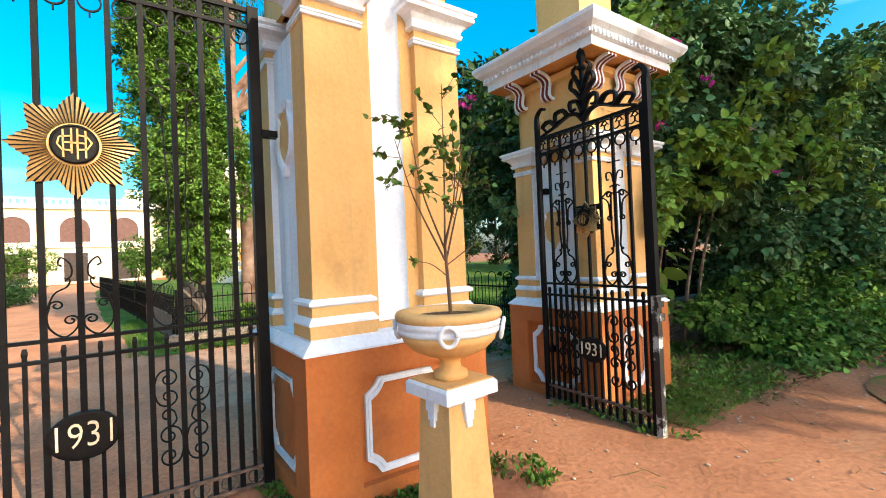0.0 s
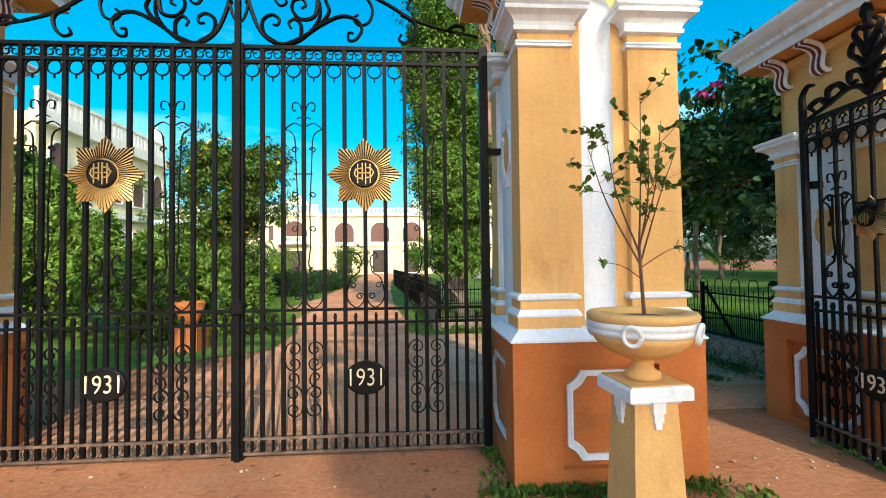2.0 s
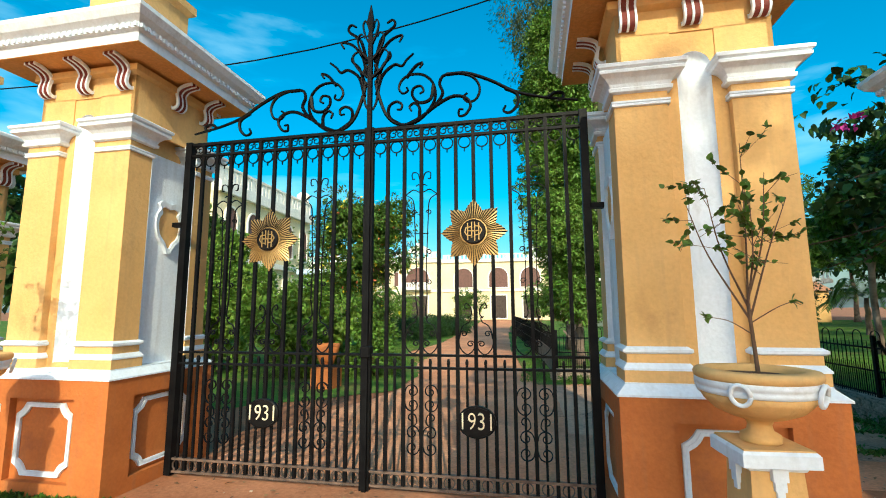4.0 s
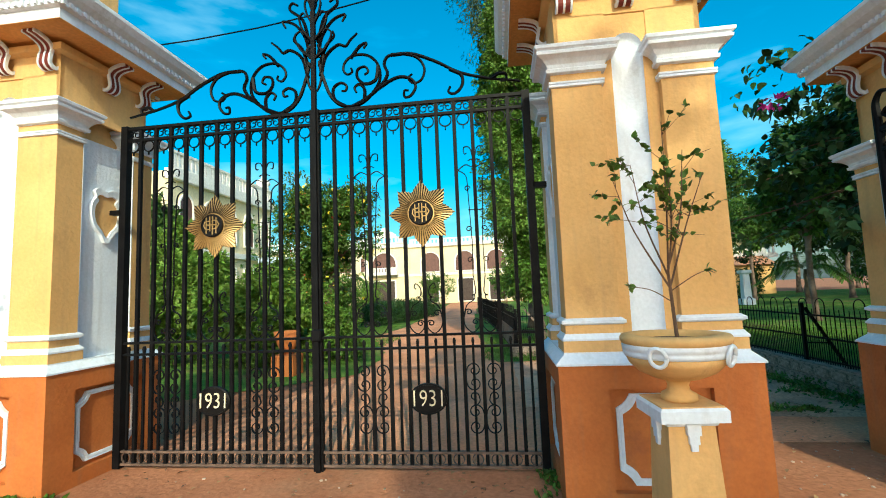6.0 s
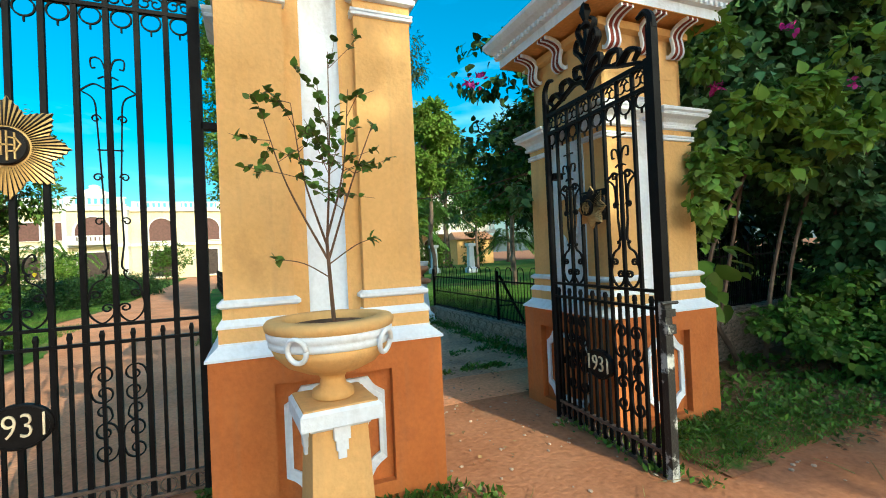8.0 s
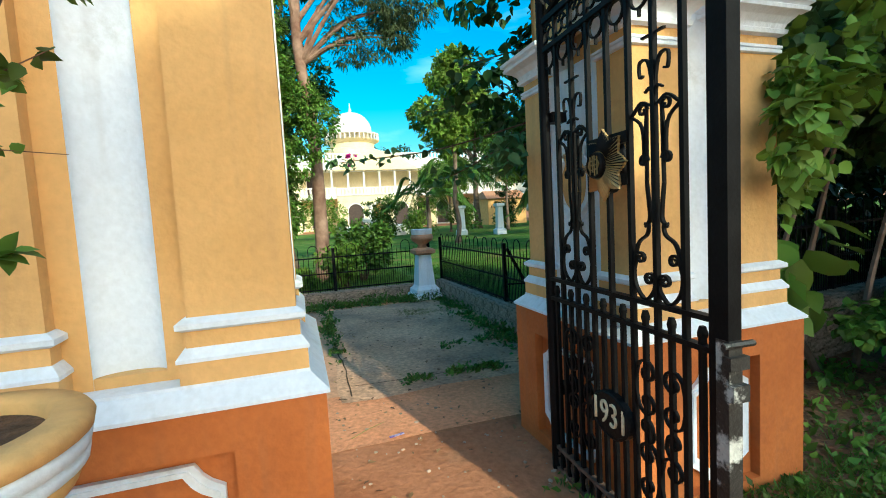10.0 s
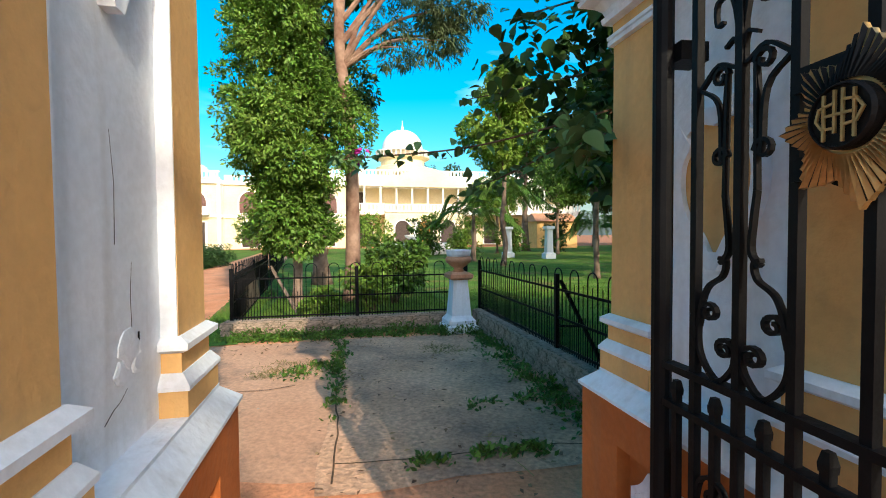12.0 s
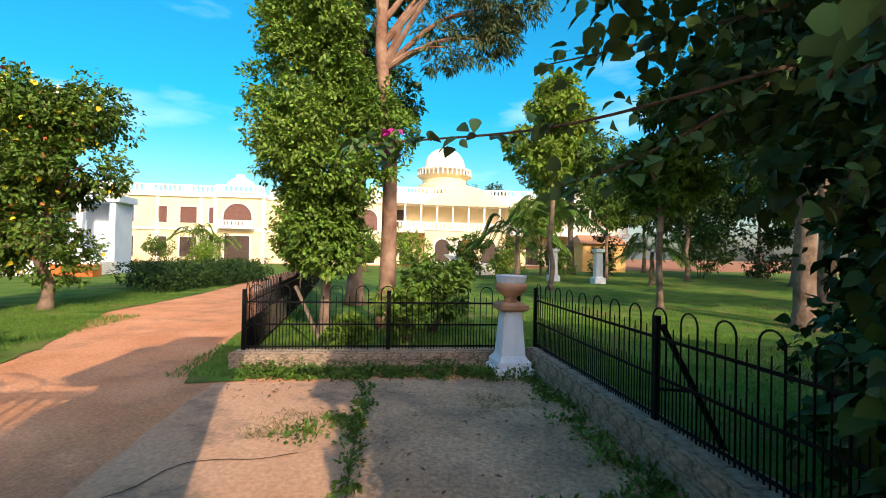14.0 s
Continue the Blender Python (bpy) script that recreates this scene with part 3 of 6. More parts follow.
P1 = gate_pillar("tall yellow gate pillar with white niches and terracotta dado", 1.148, 2.322, 2.345, 3.45, 0.89, 2.70, 2.95, 3.46, 3.74, 0.32, "gate pillars", 0.04)
P0 = copy_thing(P1, pose(-1.245 - P1.location.x, P1.location.y, -0.04))
# old plaster repair, slot and cracks on the passage side
rng = np.random.default_rng(17)
ctr = Vector((1.743, 2.84, 0.035))
bm = bmesh.new()
for cy_, cz_, rr, n in ((2.91, 1.15, 0.05, 15), (2.945, 1.11, 0.03, 11), (2.87, 1.10, 0.028, 10)):
    rad = [rr * rng.uniform(0.75, 1.2) for _ in range(n)]
    rings(bm, [[(2.213 + dx - ctr.x, cy_ - ctr.y + k * rad[i] * math.cos(6.283 * i / n), cz_ + 0.04 + k * rad[i] * math.sin(6.283 * i / n)) for i in range(n)] for dx, k in ((-0.01, 1.0), (0.003, 0.97), (0.006, 0.7))])
part("plaster_patch", bm, WHITE, P1, "rough flaked plaster repair")
bm = bmesh.new()
box(bm, 2.204 - ctr.x, 2.2155 - ctr.x, 2.957 - ctr.y, 2.962 - ctr.y, 1.165, 1.215)
for q in ([(2.80, 1.055), (2.84, 1.075), (2.865, 1.08), (2.90, 1.10)], [(2.93, 1.20), (2.925, 1.30), (2.935, 1.38)], [(2.86, 1.42), (2.865, 1.55), (2.85, 1.66)]):
    tube(bm, [(2.213 - ctr.x, a - ctr.y, b) for a, b in q], 0.0013, 0.0006, 4)
part("wall_crack", bm, DARKGOLD, P1, "dark slot and hairline cracks")
P2 = gate_pillar("lower yellow wicket pillar with white niches under a cornice", 3.575, 4.585, 2.365, 3.435, 0.89, 2.17, 2.39, 3.03, 3.29, 0.26, "wicket pillars", 0.075)
P3 = copy_thing(P2, pose(-1.265 - P2.location.x, P2.location.y, -0.075))


# ---- iron gates ----
def bar_box(x0, x1, z0, z1, t=0.02, mat=IRON):
    bm = bmesh.new()
    box(bm, x0, x1, -t / 2, t / 2, z0, z1)
    return mesh_of(bm, mat)


def scroll_mesh(lines, r=0.0065, n=4, mat=IRON, flat=1.5):
    bm = bmesh.new()
    for pts in lines:
        tube(bm, pts, r, r * 0.9, n, flat)
    return mesh_of(bm, mat)


def mirror_x(pts, cx=0.0):
    return [Vector((2 * cx - p.x, p.y, p.z)) for p in pts]


def c_scroll(cx, z0, z1, r, side, turns=1.3, bulge=0.012):
    """A C-shape between z0 and z1 whose back is on the given side, curling inwards at both ends."""
    def arm(cz, a0, a1, inward):
        n = 20
        out = []
        for i in range(n + 1):
            f = i / n
            k = (1 - 0.72 * f) if inward else (0.28 + 0.72 * f)
            a = a0 + (a1 - a0) * f
            out.append(Vector((cx - side * r * k * math.cos(a), 0, cz + r * k * math.sin(a))))
        return out
    t = 2 * math.pi * turns
    up = arm(z1 - r, t, 0.0, False)
    lo = arm(z0 + r, 0.0, -t, True)
    # the back of the C lies at cx + side * r
    back = lambda q: Vector((2 * cx - q.x, 0, q.z))
    up, lo = [back(q) for q in up], [back(q) for q in lo]
    mid = [Vector((cx + side * (r + bulge), 0, (z0 + z1) / 2))]
    return up + mid + lo


def s_pair(x, z0, z1, w):
    """To one side of a bar at 0: a C with its back outwards, an S, and a C with its back to the bar."""
    h = z1 - z0
    r = w * 0.46
    top = c_scroll(x, z0 + 0.60 * h, z1, min(r, 0.17 * h), -1, 1.2)
    low = c_scroll(x, z0, z0 + 0.42 * h, min(r, 0.17 * h), 1, 1.2)
    q = w * 0.30
    mid = curl(x - 0.05 * w, z0 + 0.52 * h, q, 0.0, 1.0, 16, 0.3)[::-1]
    s = smooth_line([mid[-1], (x + 0.28 * w, 0, z0 + 0.46 * h), (x + 0.10 * w, 0, z0 + 0.41 * h), (x + 0.02 * w, 0, z0 + 0.42 * h)], 4)
    return [top, low, mid + s[1:]]


def star_mesh(R, pts=8):
    """A ribbed eight-pointed star, domed towards its middle, facing -y."""
    bm = bmesh.new()
    per = 16
    n = pts * per
    rim, mid, back = [], [], []
    for i in range(n):
        a = 2 * math.pi * (i + (0.22 if i % 2 else 0.0)) / n + math.pi / 2
        k = abs(((i % per) / per) - 0.0)
        k = min(k, 1 - k) * 2
        rad = R * (1 - 0.30 * k ** 0.85)
        ridge = 0.0 if i % 2 else 0.008
        if i % 2:
            rad *= 0.965
        rim.append((rad * math.cos(a), -0.006 - ridge * 0.4, rad * math.sin(a)))
        mid.append((0.40 * R * math.cos(a), -0.028 - ridge, 0.40 * R * math.sin(a)))
        back.append((rad * math.cos(a), 0.004, rad * math.sin(a)))
    rings(bm, [back, rim, mid])
    bmesh.ops.recalc_face_normals(bm, faces=bm.faces)
    bm.faces.ensure_lookup_table()
    for i in range(n):
        bm.faces[n + i].material_index = 1 if i % 2 else 0
    return mesh_of(bm, [GOLD, DARKGOLD])


def text_mesh(s, size, mat, thick=0.004, bold=0.0):
    cu = bpy.data.curves.new("text", "FONT")
    cu.body, cu.size, cu.extrude, cu.align_x, cu.align_y, cu.resolution_u, cu.offset = s, size, thick, "CENTER", "CENTER", 3, bold
    ob = bpy.data.objects.new("text", cu)
    scene.collection.objects.link(ob)
    me = bpy.data.meshes.new_from_object(ob.evaluated_get(bpy.context.evaluated_depsgraph_get()))
    bpy.data.objects.remove(ob)
    me.materials.clear()
    me.materials.append(mat)
    return me


DIGITS = text_mesh("1931", 0.178, CREAM, bold=-0.002)


def disc_mesh(rx, rz, y0, y1, mat, n=32, rim=None):
    bm = bmesh.new()
    sec = [[(rx * s * math.cos(2 * math.pi * i / n), y, rz * s * math.sin(2 * math.pi * i / n)) for i in range(n)] for s, y in ((1, y0), (1, y1), (0.93, y1 - 0.006), (0.90, y1 - 0.006), (0.88, y1))]
    rings(bm, sec)
    bmesh.ops.recalc_face_normals(bm, faces=bm.faces)
    return mesh_of(bm, mat)


def add_star(top, x, z, R, sides=(1,)):
    for s in sides:
        m = pose(x, -0.022 * s, z, 0, 0, 0 if s > 0 else 180)
        st = part("star", star_mesh(R), None, top, "gilded ribbed eight-pointed star", m)
        part("star_centre", disc_mesh(0.36 * R, 0.36 * R, -0.02, -0.046, DARKGOLD), None, st, "dark round boss with gold interlaced monogram")
        bm = bmesh.new()
        q = 0.36 * R
        for pts in (((-0.45, 0.7), (-0.45, -0.7)), ((0.45, 0.7), (0.45, -0.7)), ((-0.45, 0.05), (0.45, 0.05)), ((-0.12, 0.78), (-0.12, -0.5)), ((0.12, 0.78), (0.12, -0.78)),
                    ((-0.12, 0.4), (-0.6, 0.3), (-0.68, -0.05), (-0.5, -0.32), (-0.12, -0.35)), ((0.12, 0.45), (0.5, 0.4), (0.7, 0.1), (0.5, -0.25), (0.12, -0.3))):
            tube(bm, [(a * q, -0.050, b * q) for a, b in pts], 0.055 * q, n=4)
        part("monogram", bm, GOLD, st)


def crest_lines():
    """The overthrow's scrolls on one side: x from the pole, z above the top rail."""
    k = 0.00426
    L = []
    def ln(*pts):
        L.append(smooth_line([(a * k, 0, b * k) for a, b in pts], 5))
    ln((4, 135), (14, 110), (8, 60), (-0, 40))
    # big C beside the pole
    ln((6, 100), (12, 70), (30, 25), (58, 4), (95, 10), (125, 45), (124, 80), (105, 102), (78, 106), (60, 96), (54, 80), (62, 68), (72, 72), (70, 80))
    ln((58, 4), (36, 20), (34, 42), (48, 52), (60, 46), (58, 36), (50, 36))
    ln((95, 10), (96, 34), (86, 46), (76, 40), (80, 30))
    ln((124, 80), (118, 52), (96, 46), (82, 60), (84, 76), (98, 80), (104, 70), (96, 64))
    ln((70, 100), (88, 122), (102, 128), (96, 118))
    # rising sprays by the pole
    ln((8, 70), (20, 110), (44, 130), (60, 126), (70, 138), (84, 150))
    ln((6, 90), (20, 130), (36, 148), (34, 160))
    ln((4, 110), (12, 150), (34, 182), (60, 192), (54, 178))
    ln((4, 140), (18, 190), (44, 214), (40, 228), (28, 222))
    # second wave
    ln((70, 2), (100, 16), (128, 38), (142, 60), (136, 80), (144, 96), (170, 98), (200, 88), (214, 66), (208, 44), (192, 38), (182, 48), (190, 56))
    ln((112, 26), (150, 48), (172, 52), (190, 44), (196, 30), (186, 14), (174, 12), (174, 24), (182, 24))
    # long arm down to the hinge post
    ln((150, 98), (190, 96), (236, 76), (280, 50), (330, 34), (372, 26), (392, 22))
    ln((262, 58), (284, 44), (284, 24), (270, 10), (258, 14), (262, 24))
    ln((340, 32), (352, 40), (366, 38), (366, 28), (356, 26))
    return L


def iron_leaf(width, nbars, z, star_z, star_r, label, name="metal_gate"):
    """A gate leaf. x runs from the hinge post (0) to the free edge (width); z holds bottom rails, middle rails and top rails."""
    g = thing(name, label, "gate")
    b0, b1, m0, m1, t0, t1 = z
    pitch = width / (nbars + 1)
    if nbars > 9:
        part("hinge_stile", bar_box(-0.03, 0.03, b0 - 0.03, t1 + 0.02, 0.06), None, g)
    part("free_stile", bar_box(width - 0.02, width + 0.018, b0 - 0.05, t1 + 0.02, 0.045), None, g)
    for zz, th, mt in ((b0, 0.018, RUST), (b1, 0.018, RUST), (m0, 0.018, IRON), (m1, 0.018, IRON), (t0, 0.022, IRON), (t1, 0.026, IRON)):
        part("rail", bar_box(0.03, width - 0.02, zz - th / 2, zz + th / 2, 0.034, mt), None, g, "dusty lower rail" if mt is RUST else "")
    hb = 0.0135 if nbars > 9 else 0.0098
    sr = 0.006 if nbars > 9 else 0.0068
    long_bar = bar_box(-hb, hb, b0, t1, 2 * hb)
    bm = bmesh.new()
    box(bm, -0.009, 0.009, -0.009, 0.009, b0, m0 + 0.055)
    rings(bm, [[(x * s, y * s, zz) for x, y in ((-1, -1), (1, -1), (1, 1), (-1, 1))] for s, zz in ((0.0105, m0 + 0.030), (0.0115, m0 + 0.045), (0.007, m0 + 0.068))])
    dog = mesh_of(bm, IRON)
    ring_r = min(0.045, (b1 - b0) / 2 - 0.01)
    ring = scroll_mesh([[(ring_r * math.cos(a), 0, ring_r * math.sin(a)) for a in np.linspace(0, 2 * math.pi, 15)]], 0.006, mat=RUST)
    rt = pitch * 0.34
    ring2 = scroll_mesh([[(rt * math.cos(a), 0, rt * math.sin(a)) for a in np.linspace(0, 2 * math.pi, 17)], [(0, 0, -rt), (0, 0, -rt - 0.03)]], 0.006)
    hh = (t1 - t0) / 2 - 0.012
    fill = scroll_mesh([curl(-pitch * 0.2, 0, hh, 0.3, 1.3), mirror_x(curl(-pitch * 0.2, 0, hh, 0.3, 1.3))], 0.005)
    for i in range(nbars):
        part("bar", long_bar, None, g, at=pose((i + 1) * pitch, 0, 0))
    for i in range(nbars + 1):
        xm = (i + 0.5) * pitch
        part("short_bar", dog, None, g, at=pose(xm, 0, 0))
        part("bottom_ring", ring, None, g, at=pose(xm, 0, (b0 + b1) / 2))
        part("top_ring", ring2, None, g, at=pose(xm, 0, t0 - rt - 0.008))
        part("frieze_scroll", fill, None, g, at=pose(xm, 0, (t0 + t1) / 2))
    mid = (nbars + 1) / 2 * pitch
    q = (3, nbars - 2) if nbars > 9 else (2, nbars - 1)
    low = []
    for sgn in (-1, 1):
        for ln in s_pair(-pitch * 0.5, b1 + 0.13, m0 - 0.12, pitch * 0.86):
            low.append(ln if sgn < 0 else mirror_x(ln))
    low_me = scroll_mesh(low, sr)
    # lyre above the middle rail
    w = pitch * 0.95
    cl = curl(-w * 0.30, 0.105, 0.030, 0.0, 1.25, 16, 0.3)[::-1]
    base = cl[:-1] + smooth_line([cl[-1], (-w * 0.14, 0, 0.055), (-w * 0.50, 0, 0.012), (-w * 0.90, 0, 0.07), (-w * 0.95, 0, 0.16), (-w * 0.75, 0, 0.26), (-w * 0.38, 0, 0.30), (-w * 0.3, 0, 0.34), (-w * 0.45, 0, 0.35)], 5)
    inner = smooth_line([(-w * 0.95, 0, 0.15), (-w * 0.86, 0, 0.205)], 3)[:-1] + curl(-w * 0.68, 0.195, 0.028, 2.9, -1.2, 14, 0.3)
    tip = smooth_line([(-w * 0.42, 0, 0.335), (-w * 0.24, 0, 0.37), (-w * 0.27, 0, 0.43), (-w * 0.52, 0, 0.47), (-w * 0.62, 0, 0.435), (-w * 0.5, 0, 0.42)], 4)
    neck = smooth_line([(-w * 0.42, 0, 0.335), (-w * 0.24, 0, 0.37), (-w * 0.27, 0, 0.44), (-w * 0.34, 0, 0.52)], 4)
    squat = lambda ln: [Vector((p[0], p[1], p[2] * 0.84)) for p in ln]
    ly = []
    for ln in (base, inner, tip):
        ly += [squat(ln), mirror_x(squat(ln))]
    short_lyre = scroll_mesh(ly, sr)
    ly = []
    for ln in (base, inner, neck):
        ly += [squat(ln), mirror_x(squat(ln))]
    lyre = scroll_mesh(ly, sr)
    ztop = t0 - 0.40
    tall = [[(-w * 0.34, 0, 0.437), (-w * 0.30, 0, 0.7), (-w * 0.42, 0, ztop - m1 - 0.25)]]
    for zc in ((0.56, 0.80, 1.12) if nbars > 9 else (0.52, 0.70)):
        tall.append(curl(-w * 0.46, zc, 0.024, 0.0, 1.1, 12, 0.35))
    tall.append(smooth_line([(-w * 0.42, 0, ztop - m1 - 0.25), (-w * 0.5, 0, ztop - m1 - 0.12), (-w * 0.95, 0, ztop - m1 - 0.07)], 4))
    tall.append(smooth_line([(-w * 0.95, 0, ztop - m1 - 0.07), (-w * 0.5, 0, ztop - m1 - 0.03), (-w * 0.1, 0, ztop - m1 - 0.05), (-w * 0.12, 0, ztop - m1 + 0.01), (-w * 0.35, 0, ztop - m1)], 4))
    tall.append(smooth_line([(0, 0, ztop - m1 - 0.02), (-w * 0.2, 0, ztop - m1 + 0.10), (-w * 0.55, 0, ztop - m1 + 0.11), (-w * 0.55, 0, ztop - m1 + 0.06), (-w * 0.4, 0, ztop - m1 + 0.06)], 4))
    tall.append([(-w * 0.44, 0, 0.95), (-w * 0.1, 0, 0.95)])
    tall += [mirror_x([Vector(p) for p in ln]) for ln in tall]
    tall_me = scroll_mesh(tall, sr - 0.001)
    for i in q:
        part("lower_scroll", low_me, None, g, at=pose(i * pitch, 0, 0))
        part("lyre_scroll", lyre, None, g, at=pose(i * pitch, 0, m1))
        part("tall_scroll", tall_me, None, g, at=pose(i * pitch, 0, m1))
    if nbars > 9:
        part("lyre_scroll", short_lyre, None, g, at=pose(mid, 0, m1))
    return g, mid, pitch


def plate(g, x, zc, w=0.145, h=0.116, sides=(1,)):
    p = part("year_plate", disc_mesh(w, h, 0.0, -0.03, DARKGOLD), None, g, "black oval plate reading 1931 in cream", pose(x, 0, zc))
    for s in sides:
        part("year", DIGITS, None, p, at=pose(0, -0.034, 0, 90) @ Matrix.Diagonal((w / 0.185, h / 0.118, 1, 1)))


GZ = (0.07, 0.17, 0.945, 1.04, 2.78, 2.885)
GY = 2.935
for hinge, turn, sgn in ((1.09, 180, 1), (-2.35, 0, -1)):
    leaf, mid, pitch = iron_leaf(1.70, 11, GZ, 1.98, 0.26, "tall black wrought-iron gate leaf, closed, with gilded star")
    leaf.matrix_basis = pose(hinge, GY, -0.03)
    # the right leaf is built leftwards: shift every part by the leaf's width
    if sgn > 0:
        leaf.matrix_basis = pose(hinge - 1.70, GY, -0.03)
        for o in leaf.children:
            if o.name.startswith("hinge_stile"):
                o.matrix_basis = pose(1.70, 0, 0)
            elif o.name.startswith("free_stile"):
                o.matrix_basis = pose(-1.70, 0, 0)
            elif o.name.startswith("rail"):
                o.matrix_basis = pose(-0.01, 0, 0)
    add_star(leaf, mid, 1.98, 0.265)
    plate(leaf, mid, 0.566)
    crest = crest_lines()
    px = 0.0 if sgn > 0 else 1.70
    # the crest leans on the meeting pole; mirrored by its lines, not by scale
    for ln in crest:
        bm = bmesh.new()
        tube(bm, [Vector(((p.x if sgn > 0 else -p.x) + px, p.y, p.z + GZ[5] + 0.012)) for p in ln], 0.016, 0.009, 5, 1.3)
        part("crest_scroll", bm, IRON, leaf)
    # straps to the pillar
    bm = bmesh.new()
    hx = 1.70 if sgn > 0 else 0.0
    box(bm, hx + (0.02 if sgn > 0 else -0.12), hx + (0.12 if sgn > 0 else -0.02), -0.03, 0.03, 2.13, 2.17)
    part("hinge_strap", bm, IRON, leaf)

pole = thing("gate_pole", "slim black iron meeting pole with leafy finial", "gate pole", pose(-0.625, GY - 0.03, 0))
part("shaft", bar_box(-0.018, 0.018, 0.0, 3.72, 0.036), None, pole)
bm = bmesh.new()
for s in (-1, 1):
    for zz, ww, hh in ((3.40, 0.16, 0.16), (3.56, 0.12, 0.16), (3.70, 0.07, 0.14)):
        tube(bm, smooth_line([(0, 0, zz - 0.1), (s * ww * 0.7, 0, zz), (s * ww, 0, zz + hh * 0.7), (s * ww * 0.7, 0, zz + hh), (s * ww * 0.5, 0, zz + hh * 0.75)], 4), 0.012, 0.006, 4, 1.5)
rings(bm, [[(x * s, y * s, zz) for x, y in ((-1, -1), (1, -1), (1, 1), (-1, 1))] for s, zz in ((0.012, 3.72), (0.03, 3.80), (0.004, 3.98))])
part("finial", bm, IRON, pole)
bm = bmesh.new()
box(bm, -0.04, 0.04, -0.03, 0.06, 0.985, 1.08, 0.01)
part("lock", bm, IRON, pole)

# wicket leaf, standing open towards the road
WZ = (0.07, 0.19, 1.0, 1.10, 2.26, 2.40)


def wicket():
    g, mid, pitch = iron_leaf(1.06, 7, WZ, 1.63, 0.145, "narrow black wrought-iron wicket gate, standing open", "wicket_gate")
    bm = bmesh.new()
    tube(bm, [(0, 0, 0.02), (0, 0, 1.2), (0, 0, 2.52)], 0.027, n=12)
    tube(bm, smooth_line([(0, 0, 2.50), (0.0, 0, 2.60), (0.05, 0, 2.66), (0.11, 0, 2.65)], 4), 0.03, 0.012, 6)
    part("hinge_post", bm, IRON, g)
    bm = bmesh.new()
    box(bm, 1.07, 1.112, -0.024, 0.024, 1.05, 2.60)
    tube(bm, smooth_line([(1.09, 0, 2.58), (1.09, 0, 2.64), (1.05, 0, 2.69), (0.99, 0, 2.68)], 4), 0.03, 0.014, 6)
    part("latch_post", bm, IRON, g)
    bm = bmesh.new()
    box(bm, 1.068, 1.114, -0.025, 0.025, 0.0, 1.05)
    part("latch_post_foot", bm, WORN, g, "post foot worn to pale bare metal")
    bm = bmesh.new()
    box(bm, 1.10, 1.13, -0.035, 0.035, 0.965, 1.005)
    part("latch", bm, WORN, g, "worn steel latch block")
    bm = bmesh.new()
    tube(bm, [(1.12, -0.05, 1.04), (1.12, 0.06, 1.04)], 0.010)
    part("bolt", bm, WORN, g, "worn steel bolt")
    bm = bmesh.new()
    box(bm, 1.10, 1.135, -0.03, 0.03, 0.87, 0.92)
    part("hasp", bm, WORN, g, "worn steel hasp")
    add_star(g, mid, 1.63, 0.145)
    bm = bmesh.new()
    for zz in (1.565, 1.725):
        box(bm, mid - pitch, mid + pitch, -0.016, 0.016, zz - 0.022, zz + 0.022)
    lathe_pts = [[(mid + 0.10 * math.cos(a), y, 1.63 + 0.115 * math.sin(a)) for a in np.linspace(0, 2 * math.pi, 25)[:-1]] for y in (-0.022, 0.014)]
    rings(bm, lathe_pts)
    part("star_backing", bm, IRON, g, "black iron backing plate and straps")
    plate(g, mid, 0.58, 0.13, 0.10)
    for s in (-1, 1):
        for pts in ([(0, 2.44), (0.06, 2.50), (0.16, 2.52), (0.30, 2.47), (0.48, 2.42)], [(0.16, 2.52), (0.22, 2.58), (0.30, 2.57), (0.30, 2.50), (0.25, 2.50)], [(0, 2.50), (0.05, 2.60), (0.13, 2.62), (0.13, 2.55), (0.08, 2.55)],
                    [(0, 2.60), (0.06, 2.68), (0.12, 2.74), (0.10, 2.80), (0.05, 2.78)], [(0, 2.68), (0.05, 2.78), (0.09, 2.86), (0.05, 2.90)], [(0.30, 2.47), (0.38, 2.53), (0.46, 2.50), (0.42, 2.45)]):
            bm = bmesh.new()
            tube(bm, smooth_line([(mid + s * a, 0, b) for a, b in pts], 5), 0.022, 0.011, 5, 1.6)
            part("crest_scroll", bm, IRON, g)
    bm = bmesh.new()
    rings(bm, [[(mid + x * s, y * s, zz) for x, y in ((-1, -1), (1, -1), (1, 1), (-1, 1))] for s, zz in ((0.010, 2.40), (0.014, 2.84), (0.030, 2.86), (0.012, 2.90), (0.028, 2.96), (0.003, 3.08))])
    part("finial", bm, IRON, g)
    for zz in (1.93, 0.5):
        bm = bmesh.new()
        box(bm, -0.03, 0.045, 0.02, 0.10, zz - 0.025, zz + 0.025)
        part("hinge_strap", bm, IRON, g)
    return g


W1 = wicket()
W1.matrix_basis = pose(3.528, 2.925, -0.055, 0, 0, -93.0)
W2 = copy_thing(W1, pose(-4.793, 2.925, -0.055, 0, 0, -87.0))


